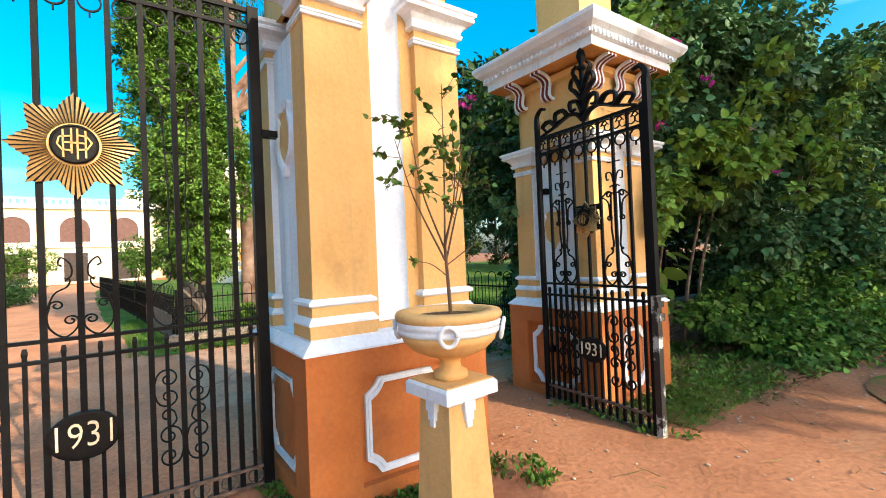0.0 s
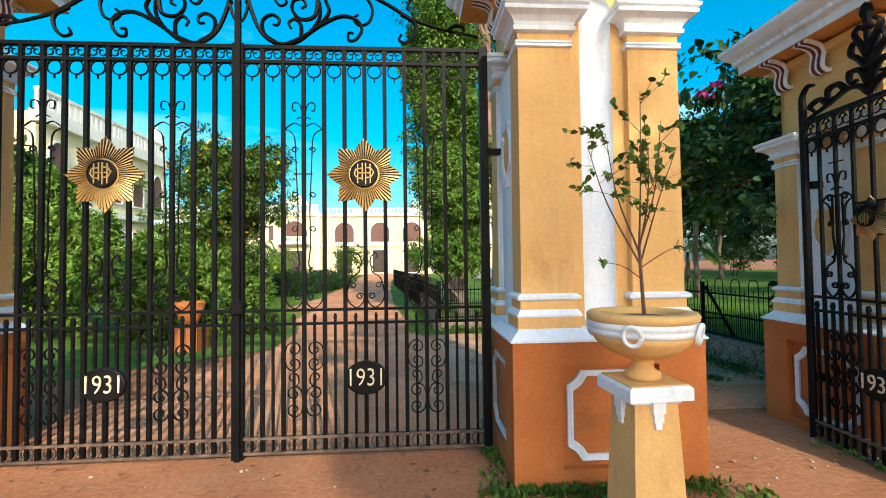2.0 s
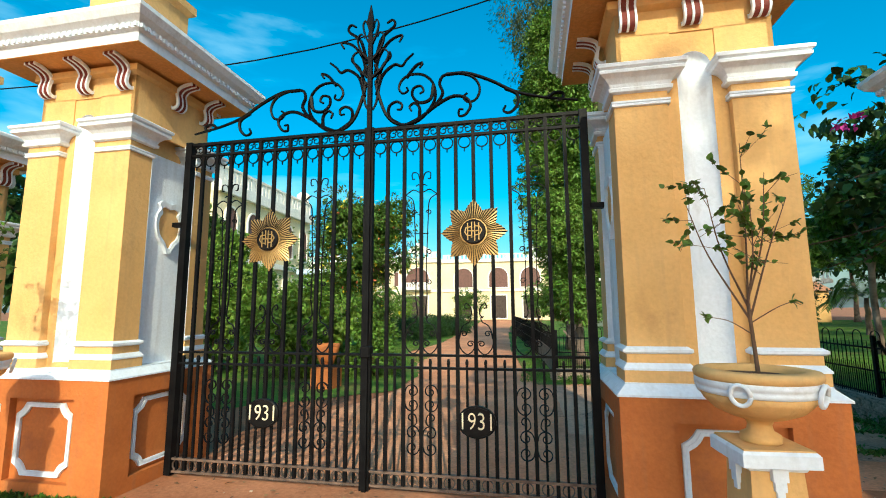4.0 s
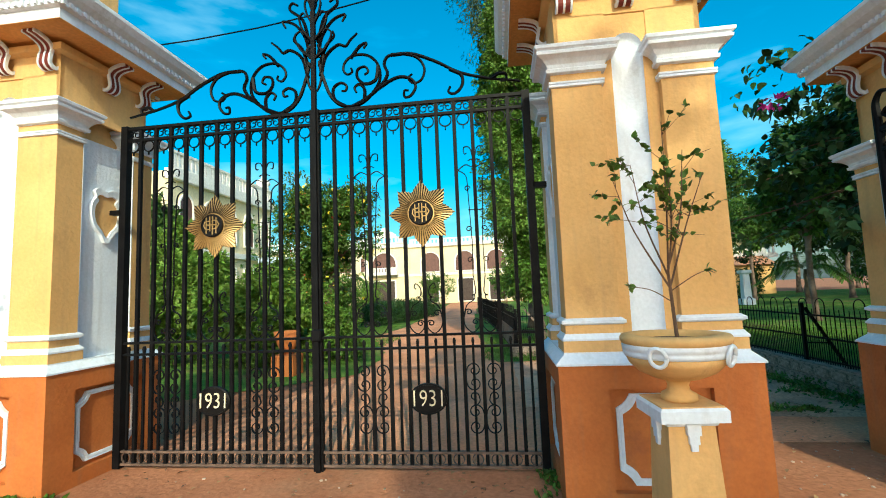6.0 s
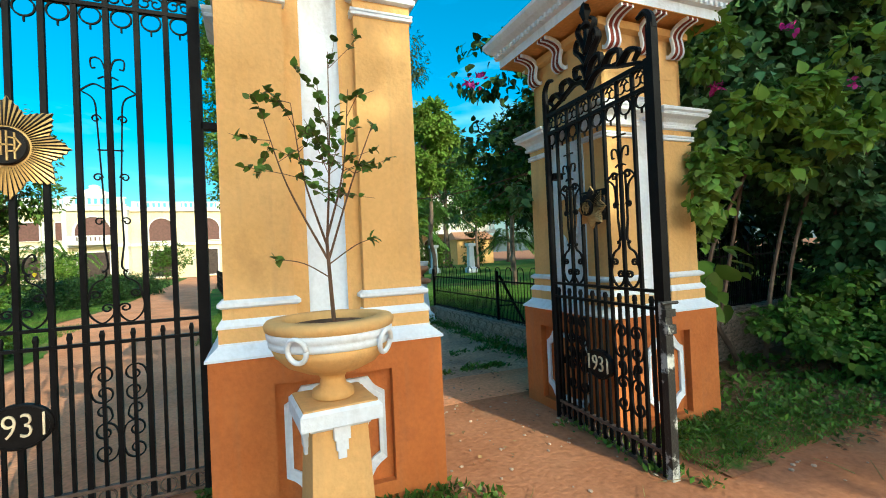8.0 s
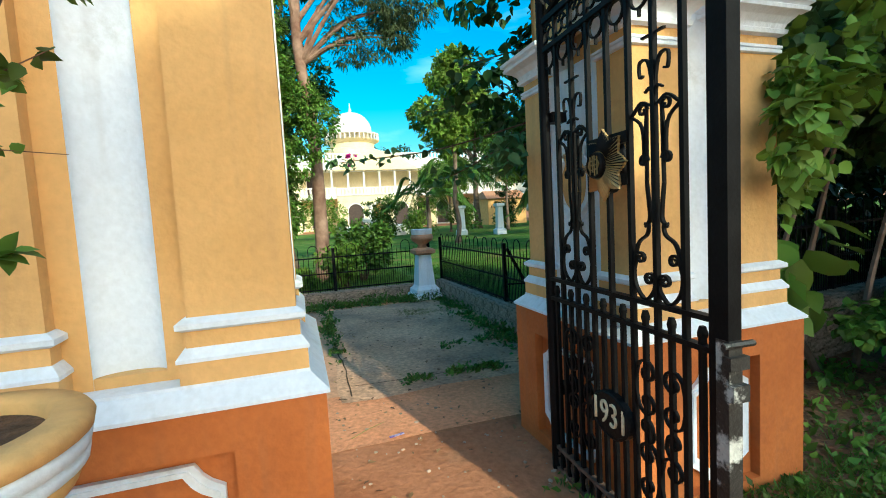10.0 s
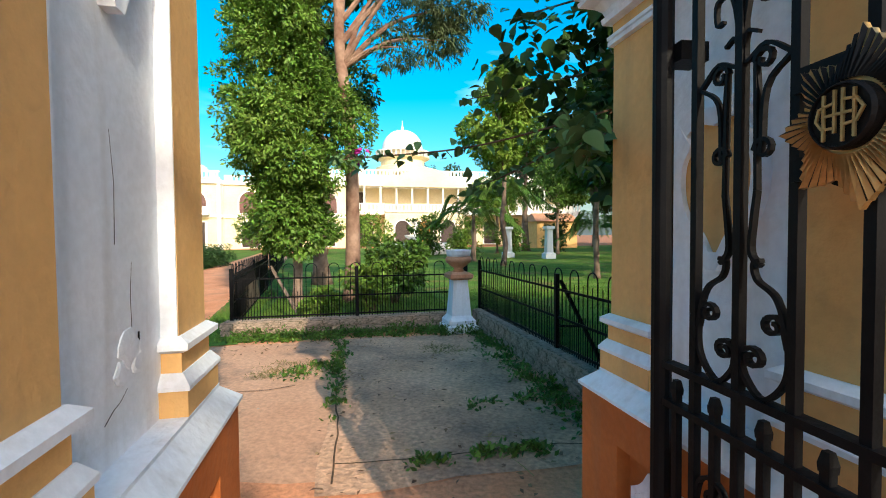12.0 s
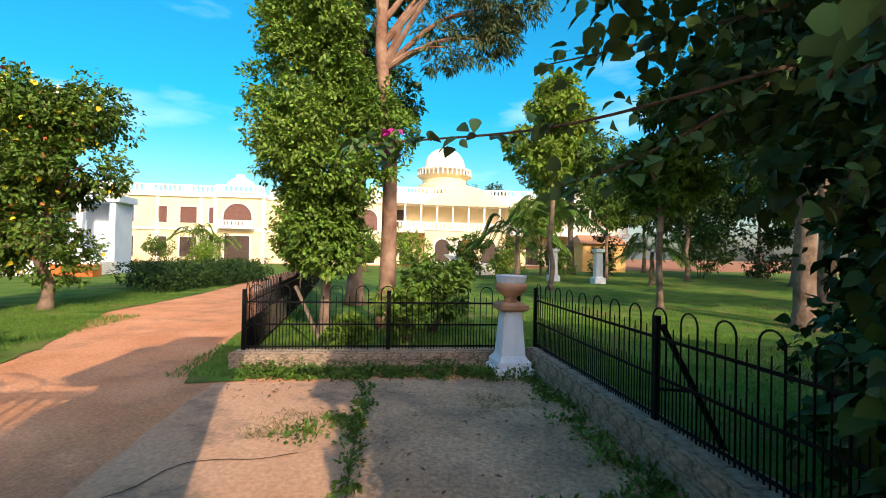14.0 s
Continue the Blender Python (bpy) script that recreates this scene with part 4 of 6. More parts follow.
# ---- urns on pedestals before the pillars ----
def potted_urn():
    ped = thing("pedestal", "slim yellow plaster pedestal with white slab top", "pedestal")
    bm = bmesh.new()
    rings(bm, [[(x * s, y * s, z) for x, y in ((-1, -1), (1, -1), (1, 1), (-1, 1))] for s, z in ((0.155, 0), (0.155, 0.10), (0.128, 0.12), (0.103, 0.715))])
    part("shaft", bm, YELLOW, ped)
    for ang in (0, 90, 180, 270):
        bm = bmesh.new()
        box(bm, -0.030, 0.030, -0.128, -0.10, 0.675, 0.725)
        box(bm, -0.022, 0.022, -0.124, -0.10, 0.635, 0.677)
        box(bm, -0.015, 0.015, -0.120, -0.10, 0.605, 0.637)
        part("corbel", bm, WHITE, ped, "stepped white corbel", pose(0, 0, 0, 0, 0, ang))
    bm = bmesh.new()
    profile_box(bm, -0.11, 0.11, -0.11, 0.11, [(0.0, 0.712), (0.008, 0.728), (0.040, 0.734), (0.040, 0.785), (0.030, 0.797)])
    part("slab", bm, WHITE, ped, "white-edged slab")
    bm = bmesh.new()
    profile_box(bm, -0.11, 0.11, -0.11, 0.11, [(0.028, 0.795), (0.026, 0.803)])
    part("slab_top", bm, YELLOW, ped)
    urn = thing("urn", "wide yellow plaster urn with white bands and ring handles", "urn")
    bm = bmesh.new()
    lathe(bm, [(0.072, 0.803), (0.08, 0.808), (0.078, 0.835), (0.052, 0.85), (0.046, 0.875), (0.055, 0.895), (0.11, 0.912), (0.17, 0.94), (0.21, 0.98), (0.226, 1.018)], 40)
    part("bowl", bm, YELLOW, urn, smooth=True)
    bm = bmesh.new()
    lathe(bm, [(0.224, 1.013), (0.231, 1.018), (0.234, 1.034), (0.228, 1.040), (0.236, 1.046), (0.24, 1.066), (0.235, 1.073)], 40)
    part("band", bm, WHITE, urn, "white moulded bands", smooth=True)
    bm = bmesh.new()
    lathe(bm, [(0.232, 1.071), (0.243, 1.079), (0.247, 1.098), (0.238, 1.112), (0.185, 1.115), (0.176, 1.102), (0.172, 1.06)], 40, ends=False)
    part("rim", bm, YELLOW, urn, smooth=True)
    bm = bmesh.new()
    lathe(bm, [(0.175, 1.05), (0.175, 1.083), (0.12, 1.088), (0.02, 1.084)], 30)
    part("soil", bm, SOIL, urn, "dry potting soil")
    for ang in (-40, 40, 140, 220):
        bm = bmesh.new()
        tube(bm, [(0.036 * math.cos(a), -0.246 - 0.008 * math.sin(a), 1.028 + 0.042 * math.sin(a)) for a in np.linspace(0, 2 * math.pi, 19)], 0.0095, n=7)
        part("ring_handle", bm, WHITE, urn, "white plaster ring handle", pose(0, 0, 0, 0, 0, ang), smooth=True)
    return ped, urn


URN_AT, URN_LEFT = (1.637, 1.782), (-2.93, 1.782)
PED, URN = potted_urn()
PED.matrix_basis = URN.matrix_basis = pose(*URN_AT, -0.025, 0, 0, 4)
copy_thing(PED, pose(*URN_LEFT, -0.025))
copy_thing(URN, pose(*URN_LEFT, -0.025))


def sapling(seed, h=1.02):
    """A thin potted shrub: forking stems with sparse pointed leaves."""
    rng = np.random.default_rng(seed)
    t = thing("sapling", "sparse young citrus shrub with small green leaves", "shrub")
    bm = bmesh.new()
    P, A, U = [], [], []
    stems = []
    trunk = smooth_line([(0.015, 0, 1.08), (0.008, 0.0, 1.22), (0.0, 0.005, 1.42)], 4)
    tube(bm, trunk, 0.0095, 0.007, 6)
    part("trunk", bm, TWIG, t)
    top = trunk[-1]
    for a, lean, ln in ((2.9, 0.75, 0.58), (2.4, 0.42, 0.64), (0.6, 0.10, 0.84), (-0.4, 0.30, 0.66), (0.1, 0.72, 0.58), (-1.5, 0.35, 0.50)):
        d = Vector((math.cos(a) * lean * 0.62, math.sin(a) * lean * 0.62, 1)).normalized()
        ln *= 0.9
        e = top + d * ln
        m = top + d * ln * 0.45 + Vector((math.cos(a), math.sin(a), 0)) * 0.05 * rng.uniform(0.2, 1)
        stems.append((smooth_line([top - Vector((0, 0, rng.uniform(0, 0.10))), m, e], 6), 0.0055))
    stems.append((smooth_line([trunk[5], trunk[5] + Vector((-0.1, -0.02, 0.06)), trunk[5] + Vector((-0.2, -0.02, 0.08))], 5), 0.003))
    stems.append((smooth_line([trunk[6], trunk[6] + Vector((0.1, -0.03, 0.07)), trunk[6] + Vector((0.18, -0.02, 0.10))], 5), 0.003))
    twigs = []
    for ln, r in stems:
        bm = bmesh.new()
        tube(bm, ln, r, 0.0016, 5)
        if r > 0.004:
            for k in range(6):
                p = ln[int(len(ln) * rng.uniform(0.35, 0.95))]
                d = Vector(rng.normal(size=3) * (1, 1, 0.5)) + Vector((0, 0, 0.35)) + (p - top) * 0.8
                tw = [p, p + d.normalized() * rng.uniform(0.06, 0.14)]
                tw.append(tw[1] + (d.normalized() + Vector(rng.normal(size=3)) * 0.3) * 0.07)
                tb = bmesh.new()
                tube(tb, tw, 0.0018, 0.001, 4)
                part("twig", tb, TWIG, t)
                twigs.append(tw)
        else:
            twigs.append(ln[-3:])
        part("stem", bm, TWIG, t)
    for tw in twigs:
        for k in range(9):
            p = Vector(tw[-2]).lerp(Vector(tw[-1]), rng.uniform(-0.8, 1.05))
            d = (Vector(tw[-1]) - Vector(tw[-2])).normalized() + Vector(rng.normal(size=3)) * 0.8
            P.append(p), A.append(d), U.append(Vector((0, 0, 1)) + Vector(rng.normal(size=3)) * 0.5)
    part("leaves", leaf_mesh(P, A, U, rng.uniform(0.026, 0.046, len(P)), LEAF, LEAF_FULL), None, t)
    return t


S1 = sapling(5)
S1.matrix_basis = pose(*URN_AT, -0.025)
copy_thing(S1, pose(*URN_LEFT, -0.025, 0, 0, 130))


# ---- garden: lawns, paving, walls ----
wobble_sheet([(-2.3, 2.98), (-2.1, 5.2), (-1.6, 7.0), (-1.75, 9.2), (-3.2, 13.6), (-3.0, 18), (-3.6, 29), (-5, 52), (-1, 52), (-1.0, 32), (-0.1, 15), (0.5, 9.4), (0.8, 8.2), (4.5, 8.1), (4.6, 3.6), (1.12, 3.55), (1.08, 2.98)], 0.004, DRIVE, "drive", "pinkish rolled gravel drive behind the gate", "drive", seed=12, amp=0.05)
wobble_sheet([(1.15, 8.66), (0.4, 16), (-1.0, 32), (-1, 52), (80, 52), (80, 3.7), (4.73, 3.6), (4.66, 8.6)], 0.012, LAWN, "lawn", "green mown lawn behind the iron fence", "lawn", seed=2)
wobble_sheet([(-1.6, 7.0), (-1.75, 9.2), (-3.2, 13.6), (-3.0, 18), (-3.6, 29), (-5, 52), (-80, 52), (-80, 4.2), (-5.0, 4.0)], 0.012, LAWN, "lawn", "patchy green lawn beside the red drive", "lawn", seed=3)
wobble_sheet([(0.68, 7.95), (0.35, 10.6), (-0.1, 15), (-0.75, 26), (-0.2, 26), (0.5, 15), (1.15, 8.6), (1.3, 8.05)], 0.016, LAWN, "grass_verge", "narrow grass verge along the drive", "grass", seed=4, amp=0.06)
wobble_sheet([(3.75, 1.72), (4.45, 1.75), (5.3, 1.85), (5.0, 2.5), (3.7, 2.4)], 0.012, ROUGH, "grass_patch", "rough grass patch beside the wicket", "grass", seed=5)
wobble_sheet([(4.3, 0.75), (6.2, 1.05), (9, 0.9), (9, -2), (4.2, -2)], 0.012, ROUGH, "grass_patch", "rough roadside grass patch", "grass", seed=6, amp=0.4)
wobble_sheet([(2.50, 4.3), (2.53, 8.05), (4.56, 7.95), (4.6, 4.3)], 0.010, CONCRETE, "paving", "dark worn concrete paving with dirt stains", "paving", seed=7, amp=0.05)
wobble_sheet([(1.0, 4.8), (1.0, 8.0), (2.6, 8.0), (2.6, 4.45)], 0.007, APRON, "paving", "worn reddish cement paving with cracks", "paving", seed=8, amp=0.05)


def scatter(rng, n, areas):
    """Points spread over boxes (x0, x1, y0, y1, weight)."""
    w = np.array([a[4] for a in areas], float)
    pick = rng.choice(len(areas), n, p=w / w.sum())
    a = np.array([q[:4] for q in areas])[pick]
    return np.stack([a[:, 0] + (a[:, 1] - a[:, 0]) * rng.random(n), a[:, 2] + (a[:, 3] - a[:, 2]) * rng.random(n)], 1)


def blades(name, label, seed, n, areas, size, mat, z=0.01, clumped=0.0, lean=0.5, shape=BLADE):
    rng = np.random.default_rng(seed)
    p = scatter(rng, n, areas)
    if clumped:
        k = max(1, n // 14)
        c = p[:k][rng.integers(0, k, n)]
        p = c + rng.normal(size=(n, 2)) * clumped
    P = np.column_stack([p, np.full(n, z)])
    A = np.column_stack([rng.normal(size=(n, 2)) * lean, np.ones(n)])
    U = np.column_stack([rng.normal(size=(n, 2)), np.full(n, 0.2)])
    me = leaf_mesh(P, A, U, rng.uniform(0.5, 1.2, n) * size, mat, shape)
    return tagged(new(name, me), label, "grass", kind="stuff")


blades("lawn_grass", "short green grass blades of the lawn", 11, 60000, [(1.2, 4.6, 8.8, 13, 5), (4.85, 9, 4, 13, 7), (4.85, 16, 10, 20, 3), (0.4, 1.05, 8.2, 14, 1.4), (-5.5, -3.3, 13.5, 18, 2), (-5, -2.2, 8, 13, 4)], 0.07, GRASS)
blades("roadside_grass", "rough green grass beside the path", 12, 9500, [(3.7, 5.2, 1.75, 2.4, 4), (4.4, 8, -1.0, 0.85, 6), (5.0, 9, 1.8, 3.0, 0.8)], 0.055, GRASS, lean=0.9)
blades("weeds", "low green weeds along the joints and wall foot", 13, 4600, [(1.0, 4.4, 8.05, 8.55, 7), (4.35, 4.55, 4.4, 8.0, 2.4), (2.54, 2.62, 5.3, 7.9, 0.7), (2.1, 2.6, 6.5, 6.9, 0.5), (3.4, 3.9, 4.5, 4.6, 0.35), (3.05, 3.25, 4.5, 4.58, 0.2), (3.5, 4.3, 5.3, 5.45, 0.2)],
       0.055, LEAF, clumped=0.04, lean=1.2, shape=LEAF_SIMPLE)
blades("weeds", "low green weeds at the foot of the pillars", 14, 2400, [(1.0, 2.3, 2.2, 2.35, 3), (1.05, 1.2, 2.3, 2.9, 0.8), (3.6, 4.5, 2.2, 2.4, 1.5), (3.45, 3.6, 1.7, 2.9, 1), (-3.5, -2.3, 2.2, 2.36, 2), (2.2, 2.5, 1.9, 2.3, 0.6)],
       0.055, LEAF, clumped=0.04, lean=1.0, shape=LEAF_SIMPLE)
blades("dry_grass", "dry straw-coloured grass tufts on the paving", 15, 900, [(1.75, 2.5, 6.5, 7.0, 2), (3.6, 4.2, 7.0, 7.4, 1)], 0.05, DRYGRASS, clumped=0.05, lean=1.3)
wobble_sheet([(4.55, 2.05), (6.2, 1.75), (9.5, 1.2), (11, 1.6), (9, 4.2), (4.6, 3.9)], 0.009, MOULD, "leaf_bed", "brown leaf mould with dry leaves under the creeper", "ground", seed=10, amp=0.2)
blades("undergrowth", "low leafy undergrowth below the creeper", 16, 4800, [(4.7, 10, 2.0, 3.3, 5), (6.5, 11, 1.0, 2.4, 4), (9, 12, -1, 2, 2)], 0.085, LEAFLIT, clumped=0.09, lean=1.1, shape=LEAF_SIMPLE)
rng = np.random.default_rng(17)
p = scatter(rng, 6000, [(4.6, 8.5, 1.6, 3.2, 9), (-2.3, 1.1, 2.2, 2.95, 0.25), (2.4, 4.4, 2.5, 7, 0.6), (-2, 2.3, 0, 2.3, 0.15), (1.2, 4.4, 7.4, 9, 0.6), (5, 8, 3.6, 6, 1)])
me = leaf_mesh(np.column_stack([p, np.full(len(p), 0.02)]), rng.normal(size=(len(p), 3)) * (1, 1, 0.15), np.column_stack([rng.normal(size=(len(p), 2)) * 0.3, np.ones(len(p))]), rng.uniform(0.02, 0.06, len(p)), DEAD)
tagged(new("leaf_litter", me), "scattered dry brown fallen leaves", "leaf litter", kind="stuff")
rng = np.random.default_rng(18)
bm = bmesh.new()
for x, y in scatter(rng, 420, [(-2, 4, -0.5, 2.8, 3), (-1, 2.3, 3, 7, 1), (2.4, 3.5, 2.4, 4.2, 1.2), (4, 8, 0.6, 1.8, 2)]):
    r = rng.uniform(0.004, 0.014)
    bmesh.ops.create_icosphere(bm, subdivisions=1, radius=r, matrix=Matrix.Translation((x, y, r * 0.4)) @ Matrix.Diagonal((rng.uniform(0.7, 1.4), rng.uniform(0.7, 1.4), 0.6, 1)))
tagged(part("pebbles", bm, STONE), "small pebbles on the red earth", "pebbles", kind="stuff")
rng = np.random.default_rng(19)
bm = bmesh.new()
for x, y in scatter(rng, 60, [(3.4, 8, 0.4, 2.0, 6), (2.2, 3.4, 1.2, 2.6, 1.5), (0.5, 3, 0.6, 2.2, 0.8), (2.6, 4.4, 3.6, 5.5, 1)]):
    a, ln = rng.uniform(0, 3.14), rng.uniform(0.04, 0.16)
    d = Vector((math.cos(a), math.sin(a), 0)) * ln
    c = Vector((x, y, 0.021))
    tube(bm, [c - d, c + Vector((rng.normal() * 0.01, rng.normal() * 0.01, 0.004)), c + d], 0.0028, 0.0015, 4)
tagged(part("straw", bm, DRYGRASS), "dry straws and fallen twigs on the earth", "litter", kind="stuff")
# cracks in the paving
bm = bmesh.new()
for pts in (((0.9, 5.5), (1.3, 5.75), (1.5, 6.1), (1.95, 6.12), (2.2, 6.2)), ((2.58, 4.4), (2.6, 5.2), (2.57, 5.9), (2.59, 6.8)), ((2.6, 4.62), (3.1, 4.58), (3.8, 4.6), (4.4, 4.5))):
    ln = smooth_line([(x, y, 0.0135) for x, y in pts], 5)
    ln = [q + Vector((0.02 * noise.noise(q * 6), 0.02 * noise.noise(q * 6 + Vector((5, 0, 0))), 0)) for q in ln]
    for a, b in zip(ln, ln[1:]):
        s = Vector((-(b - a).y, (b - a).x, 0)).normalized() * 0.006
        bm.faces.new([bm.verts.new(q) for q in (a - s, b - s, b + s, a + s)])
bmesh.ops.recalc_face_normals(bm, faces=bm.faces)
tagged(part("paving_crack", bm, SOIL), "dark dirt-filled cracks across the paving", "crack", kind="structure")


# low walls with separate stones
def stone_mesh(rng):
    bm = bmesh.new()
    bmesh.ops.create_cube(bm, size=1.0)
    bmesh.ops.bevel(bm, geom=list(bm.edges), offset=0.16, segments=1, affect="EDGES")
    for v in bm.verts:
        v.co += Vector(rng.normal(size=3)) * 0.035
    return mesh_of(bm, STONE)


rng = np.random.default_rng(21)
STONES = [stone_mesh(rng) for _ in range(8)]


def low_wall(a, b, h, t, label, sides=(1,)):
    a, b = Vector((*a, 0)), Vector((*b, 0))
    L = (b - a).length
    ang = math.degrees(math.atan2((b - a).y, (b - a).x))
    w = thing("garden_wall", label, "wall", pose(a.x, a.y, 0, 0, 0, ang), kind="structure")
    bm = bmesh.new()
    box(bm, 0, L, -t / 2 + 0.02, t / 2 - 0.02, 0, h - 0.015)
    part("mortar_core", bm, STONE, w)
    for side in (-1, 1):
        z = 0.0
        for row in range(max(1, round(h / 0.11))):
            hh = h / max(1, round(h / 0.11))
            x = rng.uniform(-0.05, 0.0)
            while x < L - 0.05:
                ln = rng.uniform(0.14, 0.30)
                part("stone", STONES[rng.integers(8)], None, w, at=Matrix.Translation((min(x + ln / 2, L - 0.06), side * (t / 2 - 0.02), z + hh / 2)) @ Matrix.Diagonal((ln * 1.02, 0.07, hh * 1.04, 1)))
                x += ln
            z += hh
    x = 0
    while x < L - 0.05:
        ln = rng.uniform(0.18, 0.36)
        part("stone", STONES[rng.integers(8)], None, w, at=Matrix.Translation((min(x + ln / 2, L - 0.08), 0, h - 0.01)) @ Matrix.Diagonal((ln, t * 0.94, 0.05, 1)))
        x += ln
    return w


low_wall((1.0, 8.66), (4.50, 8.66), 0.20, 0.22, "low mossy stone wall under the iron fence")
low_wall((4.66, 8.45), (4.72, 3.6), 0.27, 0.24, "low rough stone wall beside the paving")
low_wall((4.62, 3.35), (7.9, 3.75), 0.52, 0.25, "low mossy stone boundary wall under creeper")


# leafy weeds that creep over the wall foot
rng = np.random.default_rng(24)
mat_ = [((x, 8.30 + rng.normal() * 0.13, 0.03), (0.24, 0.17, 0.09 * rng.uniform(0.6, 1.5)), int(rng.uniform(90, 200))) for x in np.arange(1.25, 4.5, 0.13)]
mat_ += [((4.42 + rng.normal() * 0.08, y, 0.03), (0.16, 0.2, 0.08 * rng.uniform(0.6, 1.6)), int(rng.uniform(40, 130))) for y in np.arange(4.7, 8.2, 0.17)]
mat_ += [((4.25 + rng.normal() * 0.28, 8.0 + rng.normal() * 0.12, 0.03), (0.2, 0.16, 0.12), 130) for _ in range(8)]
mat_ += [((2.59 + rng.normal() * 0.04, y, 0.02), (0.08, 0.14, 0.05), 60) for y in np.arange(5.6, 7.9, 0.2)] + [((2.2 + rng.normal() * 0.2, 6.5 + rng.normal() * 0.12, 0.015), (0.14, 0.1, 0.03), 40) for _ in range(7)]
mat_ += [((x, y, 0.02), (0.11, 0.07, 0.04), 55) for x, y in ((3.5, 4.53), (3.66, 4.55), (3.14, 4.54), (3.86, 4.56), (4.15, 5.4))]
mat_ += [((x, y, 0.03), (0.2, 0.15, 0.09), 70) for x, y in scatter(rng, 60, [(3.8, 5.6, 1.75, 2.35, 3), (5.2, 8.5, 1.5, 2.6, 4), (4.6, 7.5, -0.4, 0.7, 1.5)])]
tagged(part("creeping_weeds", clump_leaves(rng, mat_, 0.048, LEAF, LEAF_SIMPLE, droop=0.0, shell=0.9), None), "low leafy green weeds creeping along the wall foot", "weeds", kind="stuff")


# hoop-topped iron fence
def hoop_fence(a, b, z0, label, h=0.80, boards=False, pitch=0.30, posts=()):
    a, b = Vector((*a, 0)), Vector((*b, 0))
    L = (b - a).length
    ang = math.degrees(math.atan2((b - a).y, (b - a).x))
    f = thing("iron_fence", label, "fence", pose(a.x, a.y, 0, 0, 0, ang))
    r = pitch * 0.26
    bm = bmesh.new()
    tube(bm, [(-r, 0, z0)] + [(-r, 0, z0 + h - r * k) for k in (1.0,)] + [(r * math.cos(t), 0, z0 + h - r + r * math.sin(t)) for t in np.linspace(math.pi, 0, 9)] + [(r, 0, z0)], 0.0065, n=5)
    hoop = mesh_of(bm, IRON)
    bm = bmesh.new()
    tube(bm, [(0, 0, z0), (0, 0, z0 + h * 0.80), (0, 0, z0 + h * 0.84)], 0.0055, 0.004, 5)
    bar = mesh_of(bm, IRON)
    bm = bmesh.new()
    tube(bm, [(0, 0, z0), (0, 0, z0 + h * 0.44), (0, 0, z0 + h * 0.50)], 0.0055, 0.003, 5)
    short = mesh_of(bm, IRON)
    n = int(L / pitch)
    for i in range(n):
        x = (i + 0.5) * L / n
        part("hoop", hoop, None, f, at=pose(x, 0, 0))
        part("fence_bar", bar, None, f, at=pose(x, 0, 0))
        part("fence_bar", bar, None, f, at=pose(x + L / n / 2, 0, 0)) if i < n - 1 else None
        for k in (-0.125, 0.125, 0.375, -0.375):
            part("short_bar", short, None, f, at=pose(x + k * L / n, 0, 0))
    for z in (z0 + 0.05, z0 + h * 0.40, z0 + h * 0.74):
        bm = bmesh.new()
        box(bm, 0, L, -0.005, 0.005, z - 0.011, z + 0.011)
        part("fence_rail", bm, IRON, f)
    for x in posts:
        bm = bmesh.new()
        box(bm, x - 0.025, x + 0.025, -0.02, 0.02, 0, z0 + h * 0.93, 0.004)
        part("fence_post", bm, IRON, f)
    return f


hoop_fence((1.07, 8.66), (4.54, 8.66), 0.20, "black iron hoop-topped fence on a low wall", posts=(0.02, 1.75, 3.42))
hoop_fence((4.65, 8.5), (4.72, 3.6), 0.27, "black iron hoop-topped fence beside the lawn", 0.80, posts=(0.05, 2.57, 4.8))
hoop_fence((1.07, 8.74), (0.60, 14.8), 0.06, "rusty iron hoop-topped fence along the drive", 0.94, posts=(2.8, 5.5))
hoop_fence((4.72, 3.42), (7.8, 3.76), 0.5, "dark iron hoop-topped fence under the creeper", 0.85, posts=(0.6, 2.2))
hoop_fence((0.60, 14.9), (-0.6, 27), 0.03, "rusty iron hoop-topped fence along the drive", 0.94, posts=(4,))
for (xa, ya, za), (xb, yb, zb), r in (((4.72, 5.92, 0.95), (5.12, 5.75, 0.05), 0.022), ((4.71, 5.92, 0.50), (4.93, 5.84, 0.50), 0.014), ((1.35, 10.4, 0.85), (1.95, 9.3, 0.1), 0.03)):
    bm = bmesh.new()
    tube(bm, [(xa, ya, za), (xb, yb, zb)], r, n=4)
    tagged(part("fence_prop", bm, IRON if ya < 9 else WOOD), "dark iron prop bracing the fence" if ya < 9 else "weathered timber prop leaning on the fence", "prop")
bm = bmesh.new()
box(bm, 0, 3.4, -0.012, 0.012, 0.10, 0.52)
tagged(part("rusty_board", bm, WOOD, at=pose(1.03, 9.0, 0, 0, 0, 94)), "dark rusty board fixed along the fence", "board")

